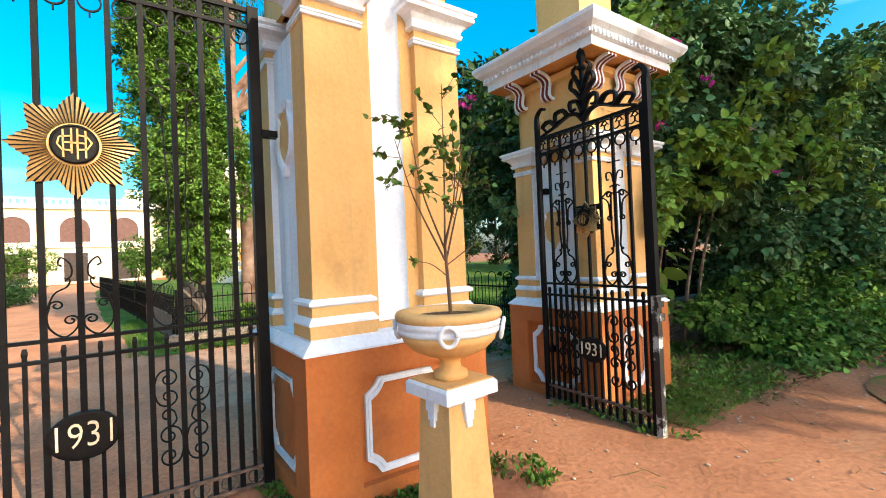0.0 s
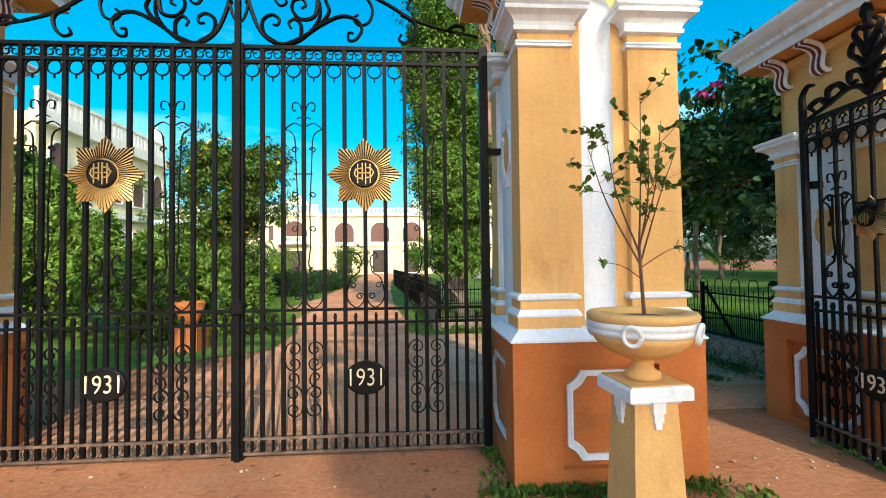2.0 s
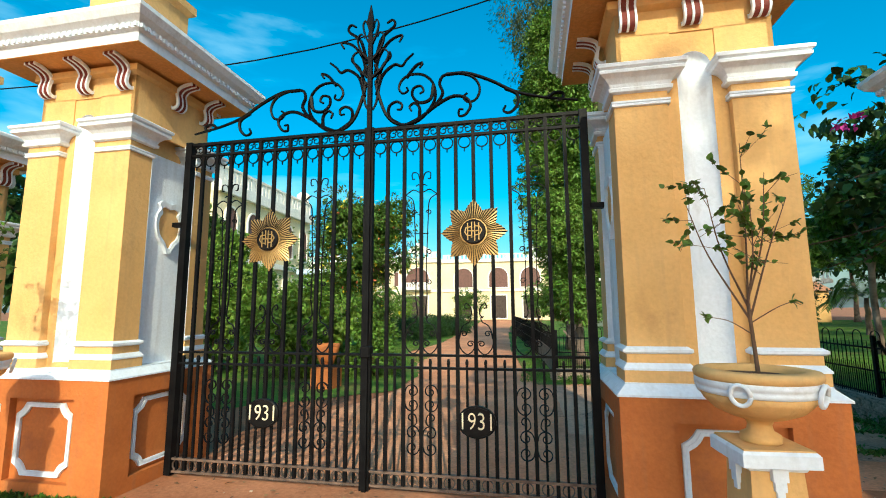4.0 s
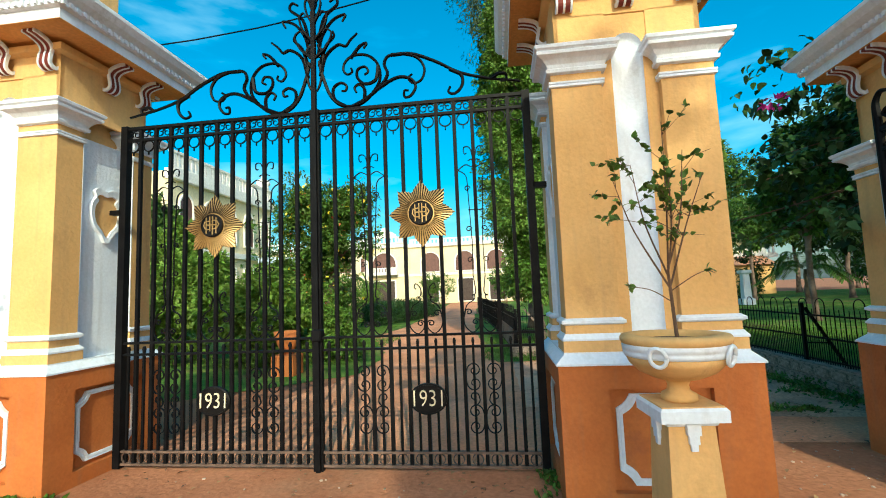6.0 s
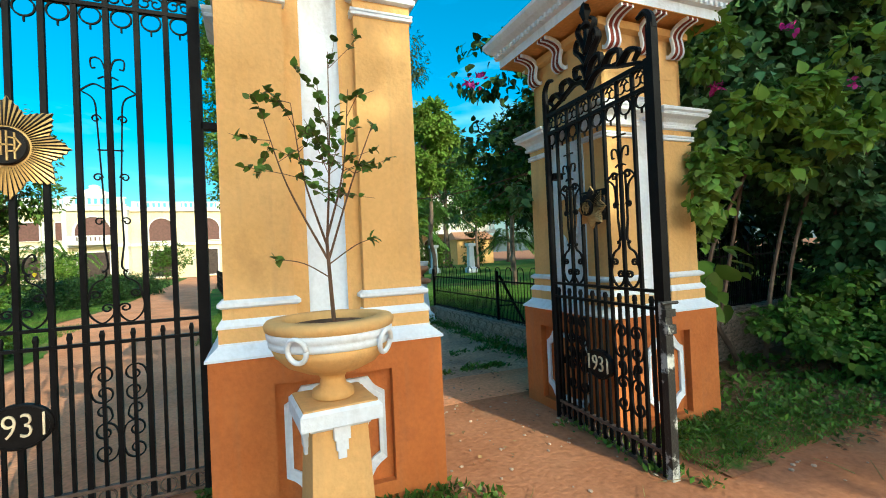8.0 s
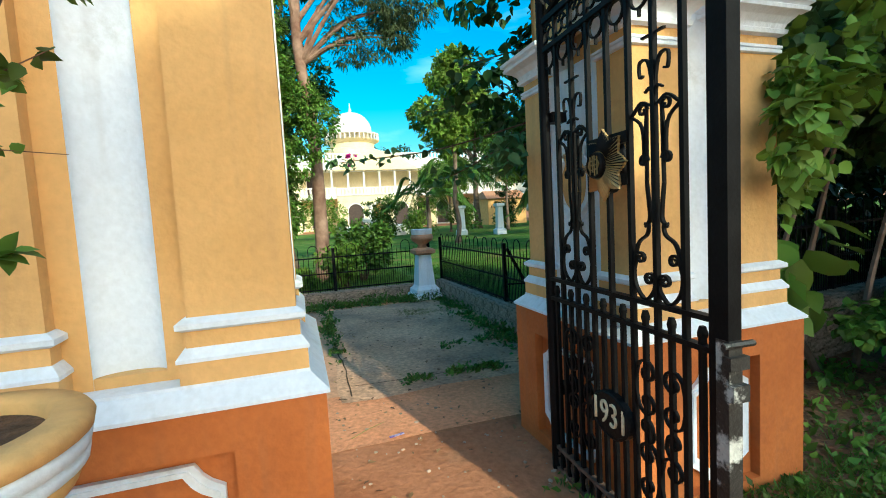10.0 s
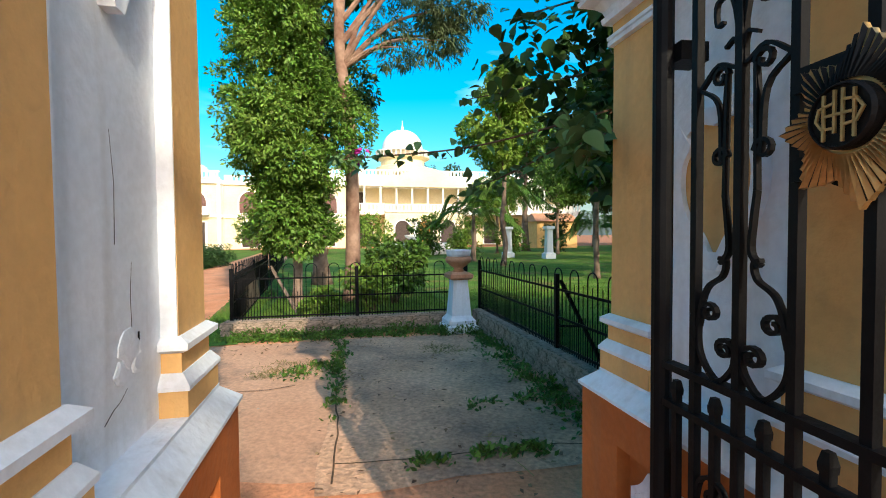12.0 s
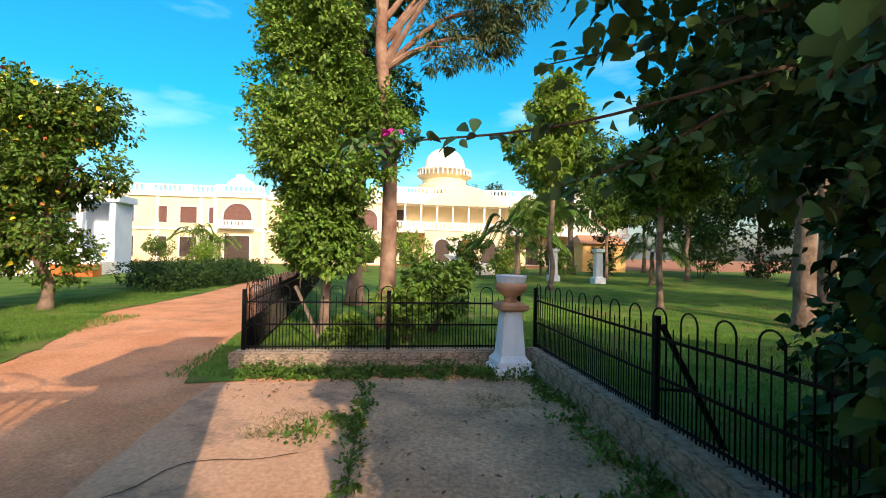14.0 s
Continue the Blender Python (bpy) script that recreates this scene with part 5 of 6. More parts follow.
# white pedestal with a clay urn
gp = thing("garden_pedestal", "white tapered plaster pedestal with pale cap", "pedestal", pose(4.27, 8.24, 0, 0, 0, 3))
bm = bmesh.new()
rings(bm, [[(x * s, y * s, z) for x, y in ((-1, -1), (1, -1), (1, 1), (-1, 1))] for s, z in ((0.23, 0), (0.23, 0.09), (0.20, 0.11), (0.20, 0.17), (0.165, 0.21), (0.145, 0.24), (0.105, 0.76))])
part("shaft", bm, WHITE, gp)
bm = bmesh.new()
profile_box(bm, -0.12, 0.12, -0.12, 0.12, [(0.0, 0.75), (0.05, 0.78), (0.05, 0.83), (0.0, 0.86)])
part("cap", bm, TERRACOTTA, gp, "faded pinkish cap slab")
ur = thing("garden_urn", "weathered terracotta urn with pale top band", "urn", pose(4.27, 8.24, 0))
bm = bmesh.new()
lathe(bm, [(0.07, 0.86), (0.09, 0.87), (0.06, 0.91), (0.12, 0.955), (0.18, 1.0), (0.195, 1.05), (0.17, 1.09)], 28)
part("bowl", bm, TERRACOTTA, ur, smooth=True)
bm = bmesh.new()
lathe(bm, [(0.165, 1.08), (0.175, 1.12), (0.185, 1.17), (0.19, 1.18), (0.16, 1.18), (0.15, 1.12)], 28)
part("rim", bm, WHITE, ur, "pale limewashed rim", smooth=True)


# ---- trees ----
def grown(base):
    """The place of a plant: x, y, and how many times its drawn size it has grown."""
    k = base[2] if len(base) > 2 else 1.0
    return pose(base[0], base[1], 0) @ Matrix.Diagonal((k, k, k, 1))


def tree(name, label, seed, base, height, r0, r1, clumps, size, leaf, bark, lean=(0, 0), shape=LEAF_SIMPLE, limbs=7, droop=0.4, from_z=0.35, kind=""):
    """A tapered trunk with limbs that reach into the crown's clumps (centres relative to the base)."""
    rng = np.random.default_rng(seed)
    t = thing(name, label, "tree", grown(base), kind=kind)
    bm = bmesh.new()
    pts = [Vector((lean[0] * k ** 1.3 + 0.04 * rng.normal() * (k > 0), lean[1] * k ** 1.3 + 0.04 * rng.normal() * (k > 0), height * k)) for k in np.linspace(0, 1, 8)]
    line = smooth_line(pts, 4)
    secs = []
    for i, p in enumerate(line):
        f = i / (len(line) - 1)
        r = (r0 + (r1 - r0) * f) * (1 + 0.5 * max(0, 0.06 - f) / 0.06)
        secs.append([(p.x + r * (1 + 0.12 * noise.noise(Vector((math.cos(a), math.sin(a), p.z * 1.2)) * 1.5 + Vector((seed, 0, 0)))) * math.cos(a), p.y + r * math.sin(a), p.z - 0.03) for a in np.linspace(0, 2 * math.pi, 13)[:-1]])
    rings(bm, secs)
    part("trunk", bm, bark, t, smooth=True)
    order = rng.permutation(len(clumps))[:limbs]
    for k in order:
        c = Vector(clumps[k][0])
        s = line[int(len(line) * min(0.97, max(from_z, 0.75 * c.z / height)))]
        bm = bmesh.new()
        m = s.lerp(c, 0.5) + Vector((0, 0, 0.12 * (c - s).length))
        tube(bm, smooth_line([s, m, c], 5), r1 * 0.9 + 0.01, 0.008, 6)
        part("limb", bm, bark, t)
    part("crown", clump_leaves(rng, clumps, size, leaf, shape, droop), None, t)
    return t


def random_clumps(seed, n, centre, spread, rad, count):
    rng = np.random.default_rng(seed)
    out = []
    for _ in range(n):
        d = rng.normal(size=3)
        d /= np.linalg.norm(d)
        c = np.array(centre) + d * np.array(spread) * rng.random() ** 0.4
        r = rad * rng.uniform(0.65, 1.25)
        out.append((tuple(c), (r, r, r * 0.85), int(count * rng.uniform(0.7, 1.3))))
    return out


# the leafy column by the drive, with the gum tree behind it
rng = np.random.default_rng(31)
col = []
for z in np.arange(1.15, 7.4, 0.34):
    shift, half = (-0.10, 0.62) if z < 2.3 else ((0.06, 1.05) if z < 3.5 else (-0.32, 0.84 if z < 5.2 else 0.84 - (z - 5.2) * 0.16))
    for k in range(5 if half > 1 else 4):
        a = rng.uniform(0, 6.28)
        reach = half - 0.36
        col.append(((shift + math.cos(a) * reach, math.sin(a) * 0.42 - (0.3 if half > 1 else 0.0), z + rng.normal() * 0.12), (0.42 * rng.uniform(0.8, 1.2),) * 2 + (0.38,), 1150))
col += [((0.80, -0.40, 2.55), (0.36, 0.34, 0.34), 700), ((0.98, -0.34, 2.95), (0.38, 0.34, 0.34), 760), ((0.72, -0.42, 3.30), (0.36, 0.34, 0.34), 700), ((0.50, -0.45, 2.25), (0.34, 0.34, 0.32), 560)]
tree("leafy_tree", "dense bright green broadleaf tree inside the fence", 32, (1.74, 10.88, 1.17), 5.5, 0.08, 0.03, col, 0.076, LEAFLIT, BARK, (0.15, 0.1), limbs=10, from_z=0.15)
gum = random_clumps(33, 24, (1.35, -0.2, 5.3), (0.95, 0.8, 1.35), 0.42, 420) + random_clumps(34, 26, (-0.3, 0.5, 8.4), (1.9, 1.6, 2.6), 0.75, 520)
tree("gum_tree", "tall gum tree with pale peeling trunk", 35, (2.79, 11.51, 1.18), 10.5, 0.135, 0.05, gum, 0.12, LEAFGUM, GUMBARK, (-0.35, 0.1), LEAF_SLIM, limbs=16, droop=1.0, from_z=0.38)
dk = random_clumps(36, 34, (0, 0, 6.3), (1.1, 1.1, 3.6), 0.62, 520)
tree("dark_conifer", "tall dark evergreen tree behind the drive fence", 37, (1.97, 15.28, 1.28), 9.5, 0.17, 0.04, dk, 0.13, LEAFDARK, BARK, limbs=12, droop=0.7)
# flowering climber tree by the drive
fl = random_clumps(41, 34, (0, 0, 3.0), (1.25, 1.1, 1.15), 0.48, 760) + random_clumps(45, 24, (-0.4, -0.2, 1.3), (1.25, 0.9, 0.9), 0.48, 620)
ft = tree("flowering_tree", "round green garden tree dotted with yellow flowers", 42, (-4.7, 13.95, 1.28), 3.2, 0.10, 0.04, fl, 0.095, LEAF, BARK, limbs=10)
part("blossom", clump_leaves(np.random.default_rng(43), [(c, (r[0] * 1.05,) * 3, 7) for c, r, n in fl], 0.10, YELLOWFLOWER, LEAF_FULL), None, ft, "yellow blossoms")
part("pink_blossom", clump_leaves(np.random.default_rng(44), [(c, (r[0] * 1.05,) * 3, 4) for c, r, n in fl], 0.08, REDFLOWER, LEAF_FULL), None, ft, "faded orange blossoms")


def shrub(label, seed, base, clumps, size, leaf, shape=LEAF_SIMPLE, name="shrub", droop=0.3):
    rng = np.random.default_rng(seed)
    t = thing(name, label, "shrub", grown(base))
    for c, r, n in clumps[:6]:
        bm = bmesh.new()
        tube(bm, smooth_line([(c[0] * 0.15, c[1] * 0.15, 0), (c[0] * 0.5, c[1] * 0.5, c[2] * 0.6), c], 4), 0.018, 0.006, 5)
        part("stem", bm, TWIG, t)
    part("foliage", clump_leaves(rng, clumps, size, leaf, shape, droop), None, t)
    return t


shrub("sprawling bright green creeper bush behind the gate", 51, (-4.0, 8.4), random_clumps(51, 22, (0, 0, 1.0), (1.2, 0.9, 0.85), 0.5, 1000), 0.11, LEAFLIGHT)
shrub("tall green creeper bush behind the gate", 52, (-6.4, 8.6), random_clumps(52, 26, (0, 0, 1.5), (1.4, 1.0, 1.4), 0.55, 900), 0.11, LEAFLIGHT)
shrub("clipped dark shrub beside the lawn", 53, (-2.6, 8.6), random_clumps(53, 9, (0, 0, 0.55), (0.4, 0.4, 0.5), 0.33, 500), 0.09, LEAFLIT)
# hedge beside the drive
hd = thing("box_hedge", "low clipped green hedge beside the drive", "hedge", grown((-3.6, 22.4, 1.4)))
for k in range(14):
    y = -2.9 + 0.38 * k
    cl = [((-0.42 + 0.175 * (y + 2.9) - 0.42 * j, y + 0.28 * j, 0.36), (0.34, 0.34, 0.36), 520) for j in range(4)]
    # darkest leaves: the hedge's shaded look is put into the colour
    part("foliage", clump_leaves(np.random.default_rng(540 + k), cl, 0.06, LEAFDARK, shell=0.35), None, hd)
# terracotta planter behind the gate
pl = thing("planter", "orange terracotta planter on a square block", "planter", pose(-2.93, 7.1, 0))
bm = bmesh.new()
rings(bm, [[(x * s, y * s, z) for x, y in ((-1, -1), (1, -1), (1, 1), (-1, 1))] for s, z in ((0.2, 0), (0.2, 0.35), (0.16, 0.37))])
part("block", bm, TERRA, pl)
bm = bmesh.new()
lathe(bm, [(0.10, 0.37), (0.13, 0.45), (0.20, 0.62), (0.23, 0.76), (0.20, 0.76), (0.15, 0.66)], 24)
part("pot", bm, TERRA, pl, smooth=True)

# shrubs inside the fence and round the lawn
for i, (x, y, k, s, lf) in enumerate(((3.1, 9.79, 1.13, 0.55, LEAFLIGHT), (3.61, 11.01, 1.16, 0.8, LEAF), (2.29, 9.31, 1.12, 0.35, LEAFLIGHT), (7.95, 32.18, 1.71, 1.2, LEAF), (10.05, 29.86, 1.45, 1.3, LEAFLIGHT), (1.14, 36.67, 1.45, 1.6, LEAF), (4.33, 35.12, 1.45, 1.5, LEAFLIGHT), (14.27, 33.34, 1.45, 1.5, LEAF), (18.73, 34.64, 1.45, 1.6, LEAFDARK),
                                   (26.04, 34.29, 1.67, 1.8, LEAF), (32.98, 35.87, 1.68, 2.0, LEAFDARK), (-11.9, 42.89, 0.95, 1.8, LEAFLIGHT), (-17.69, 45.98, 0.95, 2.0, LEAF), (-5.89, 47.04, 1.45, 1.6, LEAF), (-9.24, 34.12, 0.95, 1.2, LEAFLIGHT), (-23.84, 37.49, 0.95, 2.2, LEAF))):
    shrub("leafy green garden shrub by the lawn", 60 + i, (x, y, k), random_clumps(60 + i, 10, (0, 0, s * 0.75), (s * 0.6, s * 0.6, s * 0.6), s * 0.36, 260), 0.055 + 0.06 * s, lf)


def palm(seed, base, h, n=16, ln=1.6, label="slender palm with arching green fronds"):
    rng = np.random.default_rng(seed)
    t = thing("palm", label, "palm", grown(base))
    bm = bmesh.new()
    tube(bm, [(0.02 * rng.normal(), 0.02 * rng.normal(), z) for z in np.linspace(0, h, 6)], 0.10, 0.06, 8)
    part("trunk", bm, BARK, t)
    for k in range(n):
        a, up = rng.uniform(0, 6.28), rng.uniform(0.1, 1.1)
        pts = smooth_line([(0, 0, h), (math.cos(a) * ln * 0.5, math.sin(a) * ln * 0.5, h + 0.45 * up * ln), (math.cos(a) * ln * (1.1 - 0.3 * up), math.sin(a) * ln * (1.1 - 0.3 * up), h + (0.35 * up - 0.35) * ln)], 12)
        P, A, U = [], [], []
        for i, p in enumerate(pts[3:]):
            d = (pts[min(i + 4, len(pts) - 1)] - pts[i + 2]).normalized()
            sd = d.cross(Vector((0, 0, 1))).normalized()
            for s in (-1, 1):
                P.append(p), A.append(d * 0.6 + sd * s + Vector((0, 0, -0.5))), U.append((0, 0, 1))
        part("frond", leaf_mesh(P, A, U, np.full(len(P), 0.30 * ln / 1.6), LEAF, LEAF_SLIM), None, t)
    return t


palm(81, (9.21, 24.85, 1.5), 1.6)
palm(82, (12.16, 28.26, 1.58), 2.4, ln=1.9)
palm(83, (16.33, 24.77, 1.46), 1.2, ln=1.4)
palm(84, (-13.19, 48.72, 1.0), 2.0, ln=2.2)
palm(85, (-16.77, 51.74, 1.0), 3.0, ln=2.4)

# shade trees over the lawn
for i, (x, y, k, h, s, lf, r0) in enumerate(((11.52, 11.44, 1.13, 7, 2.3, LEAFDARK, 0.20), (12.47, 9.97, 1.09, 7.5, 2.4, LEAFDARK, 0.18), (10.32, 14.67, 1.22, 5.2, 1.2, LEAF, 0.07), (17.15, 16.23, 1.23, 8, 2.8, LEAFDARK, 0.25), (25.56, 25.46, 1.43, 9, 3.2, LEAF, 0.3), (9.58, 21.28, 1.4, 6.5, 1.3, LEAFLIGHT, 0.08),
                                          (17.35, 37.58, 1.45, 8, 2.6, LEAF, 0.2), (39.97, 37.46, 1.68, 10, 4, LEAFDARK, 0.3), (17, 31, 1, 7, 2.4, LEAF, 0.12), (22, 30, 1, 8, 2.8, LEAFDARK, 0.15), (27.5, 27, 1, 8, 3, LEAF, 0.15), (13.6, 34, 1, 6, 2.0, LEAFLIGHT, 0.1), (31, 30, 1, 9, 3.4, LEAFDARK, 0.2), (17.3, 7.59, 1.0, 8, 3, LEAFDARK, 0.25), (24.91, 13.6, 1.12, 9, 3.5, LEAFDARK, 0.3))):
    cl = random_clumps(90 + i, 26, (0, 0, h * 0.72), (s, s, h * 0.24), s * 0.36, 420)
    tree("shade_tree", "large shady tree beside the lawn", 90 + i, (x, y, k), h * 0.8, r0, 0.06, cl, 0.15 + 0.02 * s, lf, BARK, limbs=9)
# trees round the house and beyond
for i, (x, y, h, s, lf) in enumerate(((28, 45, 12, 5, LEAFDARK), (36, 40, 13, 6, LEAFDARK), (34, 30, 12, 5, LEAF), (-22, 34, 9, 4, LEAF), (-32, 40, 12, 5, LEAFDARK), (-18, 22, 6, 2.6, LEAF), (-26, 26, 8, 3.5, LEAFDARK), (-12, 14, 5, 2.2, LEAF), (-16, 12, 6, 2.6, LEAFDARK), (30, 66, 14, 6, LEAFDARK),
                                      (16, 70, 13, 5, LEAFDARK), (40, 55, 14, 6, LEAFDARK), (-42, 50, 12, 6, LEAFDARK), (30, 18, 10, 4.5, LEAFDARK), (32, 8, 10, 4.5, LEAFDARK))):
    cl = random_clumps(120 + i, 28, (0, 0, h * 0.6), (s * 0.9, s * 0.9, h * 0.34), s * 0.36, 300)
    tree("garden_tree", "broad leafy tree in the palace grounds", 120 + i, (x, y), h * 0.7, 0.2, 0.06, cl, 0.30 + 0.03 * s, lf, BARK, limbs=7)

# street trees across the road, behind the viewer, that shade the pillars
tree("street_tree", "leafy street tree across the road", 141, (4.0, -8.6), 7.6, 0.18, 0.07, random_clumps(141, 44, (0.05, 0, 7.5), (0.62, 0.9, 1.75), 0.55, 460), 0.2, LEAFDARK, BARK)
tree("street_tree", "broad street tree across the road", 142, (8.8, -7.5), 6.5, 0.22, 0.08, random_clumps(142, 54, (0.4, 0, 7.0), (2.4, 1.5, 3.0), 0.8, 250) + random_clumps(144, 16, (-1.9, 0, 7.5), (0.6, 0.8, 1.7), 0.6, 420), 0.26, LEAFDARK, BARK)
tree("street_tree", "broad street tree across the road", 143, (15, -6), 7, 0.22, 0.08, random_clumps(143, 40, (0, 0, 6.5), (3.0, 2.0, 3.5), 1.1, 420), 0.28, LEAFDARK, BARK)


# ---- creeper over the boundary and the wicket pillar ----
cr = thing("creeper_hedge", "dense dark green flowering creeper over the boundary", "creeper", pose(0, 0, 0))
rng = np.random.default_rng(151)
mass = []
for _ in range(90):
    f = rng.random()
    x = 5.1 + 6.2 * f
    y = 3.4 - 1.3 * f + rng.normal() * 0.28
    z = rng.uniform(2.1 - 1.2 * min(1, max(0, f - 0.22) * 3), 4.6)
    mass.append(((x, y, z), (0.55 * rng.uniform(0.7, 1.2), 0.45, 0.45 * rng.uniform(0.7, 1.2)), 520))
for _ in range(34):
    f = rng.random()
    mass.append(((7.0 + 4 * f, 3.0 - 1.6 * f + rng.normal() * 0.25, rng.uniform(0.15, 1.5)), (0.5, 0.42, 0.4), 460))
part("foliage", clump_leaves(rng, mass[:55], 0.105, LEAFBLUE, LEAF_FULL, 0.7), None, cr)
part("foliage", clump_leaves(rng, mass[55:], 0.095, LEAFBLUE, LEAF_FULL, 0.7), None, cr)
bank = []
for _ in range(120):
    f = rng.random()
    x = 5.9 + 5.4 * f
    lift = rng.random() ** 1.6
    bank.append(((x, 3.0 - 0.9 * f - 1.15 * (1 - lift) + rng.normal() * 0.12, 0.05 + 1.5 * lift * min(1.0, 0.35 + f)), (0.30, 0.22, 0.13), 210))
part("ground_ivy", clump_leaves(rng, bank[:60], 0.075, LEAFLIT, LEAF_FULL, 0.5), None, cr, "bright green ivy sprawling down the bank")
part("ground_ivy", clump_leaves(rng, bank[60:], 0.065, LEAF, LEAF_FULL, 0.5), None, cr, "mid-green ivy sprawling down the bank")
# dark leaves fill the gap below the creeper and paint its deep shade
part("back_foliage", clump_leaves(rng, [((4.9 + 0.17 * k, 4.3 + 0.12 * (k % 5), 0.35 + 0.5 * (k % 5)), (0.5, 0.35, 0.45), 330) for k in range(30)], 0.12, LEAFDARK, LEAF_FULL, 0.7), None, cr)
# paler clumps paint the sunlit highlights of the creeper into leaf colour
part("sunlit_clumps", clump_leaves(rng, [((5.0 + 0.26 * k, 2.22 - 0.03 * k, 2.28 - 0.05 * k + 0.16 * (k % 3)), (0.30, 0.18, 0.12), 130) for k in range(6)] + [((5.6 + 0.42 * k, 2.45 - 0.1 * k, 1.9 + 0.55 * (k % 4)), (0.36, 0.16, 0.18), 90) for k in range(12)] + [((7.8, 2.2, 2.9), (0.5, 0.3, 0.4), 160), ((8.6, 2.0, 2.4), (0.5, 0.3, 0.4), 160)], 0.10, LEAFLIGHT, LEAF_FULL, 0.5), None, cr, "pale leaf clumps coloured as if sunlit")
for c, r, n in (((5.05, 2.6, 2.62), (0.06, 0.05, 0.05), 22), ((4.75, 2.4, 3.32), (0.3, 0.1, 0.14), 60), ((5.9, 2.5, 3.2), (0.10, 0.05, 0.07), 14), ((3.28, 3.62, 2.86), (0.12, 0.08, 0.06), 26), ((7.2, 2.3, 2.2), (0.05, 0.05, 0.05), 10), ((6.5, 2.35, 2.75), (0.07, 0.05, 0.06), 12)):
    part("bracts", clump_leaves(rng, [(c, r, n)], 0.05, PINK, LEAF_FULL), None, cr, "magenta flower bracts")
for k in range(16):
    bm = bmesh.new()
    x = 5.3 + 0.38 * k
    tube(bm, smooth_line([(x, 3.3 - 0.03 * k, 0), (x + 0.2 * rng.normal(), 3.2 - 0.05 * k, 1.0), (x + 0.4 * rng.normal(), 3.1 - 0.08 * k, 2.6)], 5), 0.03, 0.012, 6)
    part("stem", bm, BARK, cr)
# creeper on the pillar's corner
cp = thing("pillar_creeper", "creeper hanging round the wicket pillar and cornice", "creeper", pose(0, 0, 0))
part("foliage", clump_leaves(rng, [((4.47, 2.27, 1.72), (0.20, 0.10, 0.20), 200), ((4.64, 2.34, 1.98), (0.25, 0.14, 0.25), 230), ((4.7, 2.45, 2.9), (0.25, 0.25, 0.3), 260), ((4.45, 2.35, 3.35), (0.4, 0.3, 0.16), 260), ((4.8, 2.7, 1.5), (0.2, 0.2, 0.3), 160)], 0.085, LEAFLIT, LEAF_FULL, 0.6), None, cp)
part("broad_leaves", clump_leaves(rng, [((4.86, 2.62, 1.0), (0.22, 0.15, 0.32), 26)], 0.21, LEAFLIT, LEAF_FULL, 0.9), None, cp, "broad glossy leaves")
# branches that overhang the paving behind the wicket pillar
ob_ = thing("overhanging_creeper", "long creeper branches with heart-shaped leaves overhanging the paving", "creeper", pose(0, 0, 0))
rng = np.random.default_rng(161)
shoots = [[(5.4, 4.3, 2.5), (4.5, 4.6, 2.25), (3.6, 4.9, 2.02), (2.85, 5.1, 1.95), (2.62, 5.15, 1.93)], [(4.9, 4.2, 2.4), (4.1, 4.1, 1.95), (3.75, 3.75, 1.90), (3.60, 3.50, 1.82), (3.52, 3.36, 1.75), (3.48, 3.26, 1.66)], [(5.0, 4.6, 2.6), (4.2, 4.7, 2.05), (3.75, 4.75, 1.80), (3.5, 4.8, 1.72)],
          [(5.2, 4.4, 2.2), (4.6, 4.4, 1.9), (4.3, 4.3, 1.6)], [(4.6, 4.8, 2.6), (4.0, 5.1, 2.5), (3.6, 5.3, 2.45)], [(5.4, 4.4, 2.4), (5.1, 4.6, 1.6), (5.0, 4.7, 1.1), (4.95, 4.8, 0.95)], [(5.4, 4.9, 3.0), (4.6, 5.2, 2.9), (4.1, 5.4, 2.75)], [(4.6, 3.9, 2.7), (4.0, 3.9, 2.6), (3.5, 4.1, 2.5)]]
P, A, U = [], [], []
for pts in shoots:
    ln = smooth_line(pts, 9)
    bm = bmesh.new()
    tube(bm, ln, 0.011, 0.003, 5)
    part("branch", bm, TWIG, ob_)
    for i, q in enumerate(ln[3:]):
        for k in range(3):
            P.append(q + Vector(rng.normal(size=3)) * 0.035), A.append(Vector(rng.normal(size=3) * (0.8, 0.8, 0.35)) + Vector((-0.3, -0.1, -0.55))), U.append(Vector((0, 0, 1)) + Vector(rng.normal(size=3)) * 0.5)
part("leaves", leaf_mesh(P, A, U, rng.uniform(0.05, 0.095, len(P)), LEAFBLUE, LEAF_FULL), None, ob_)
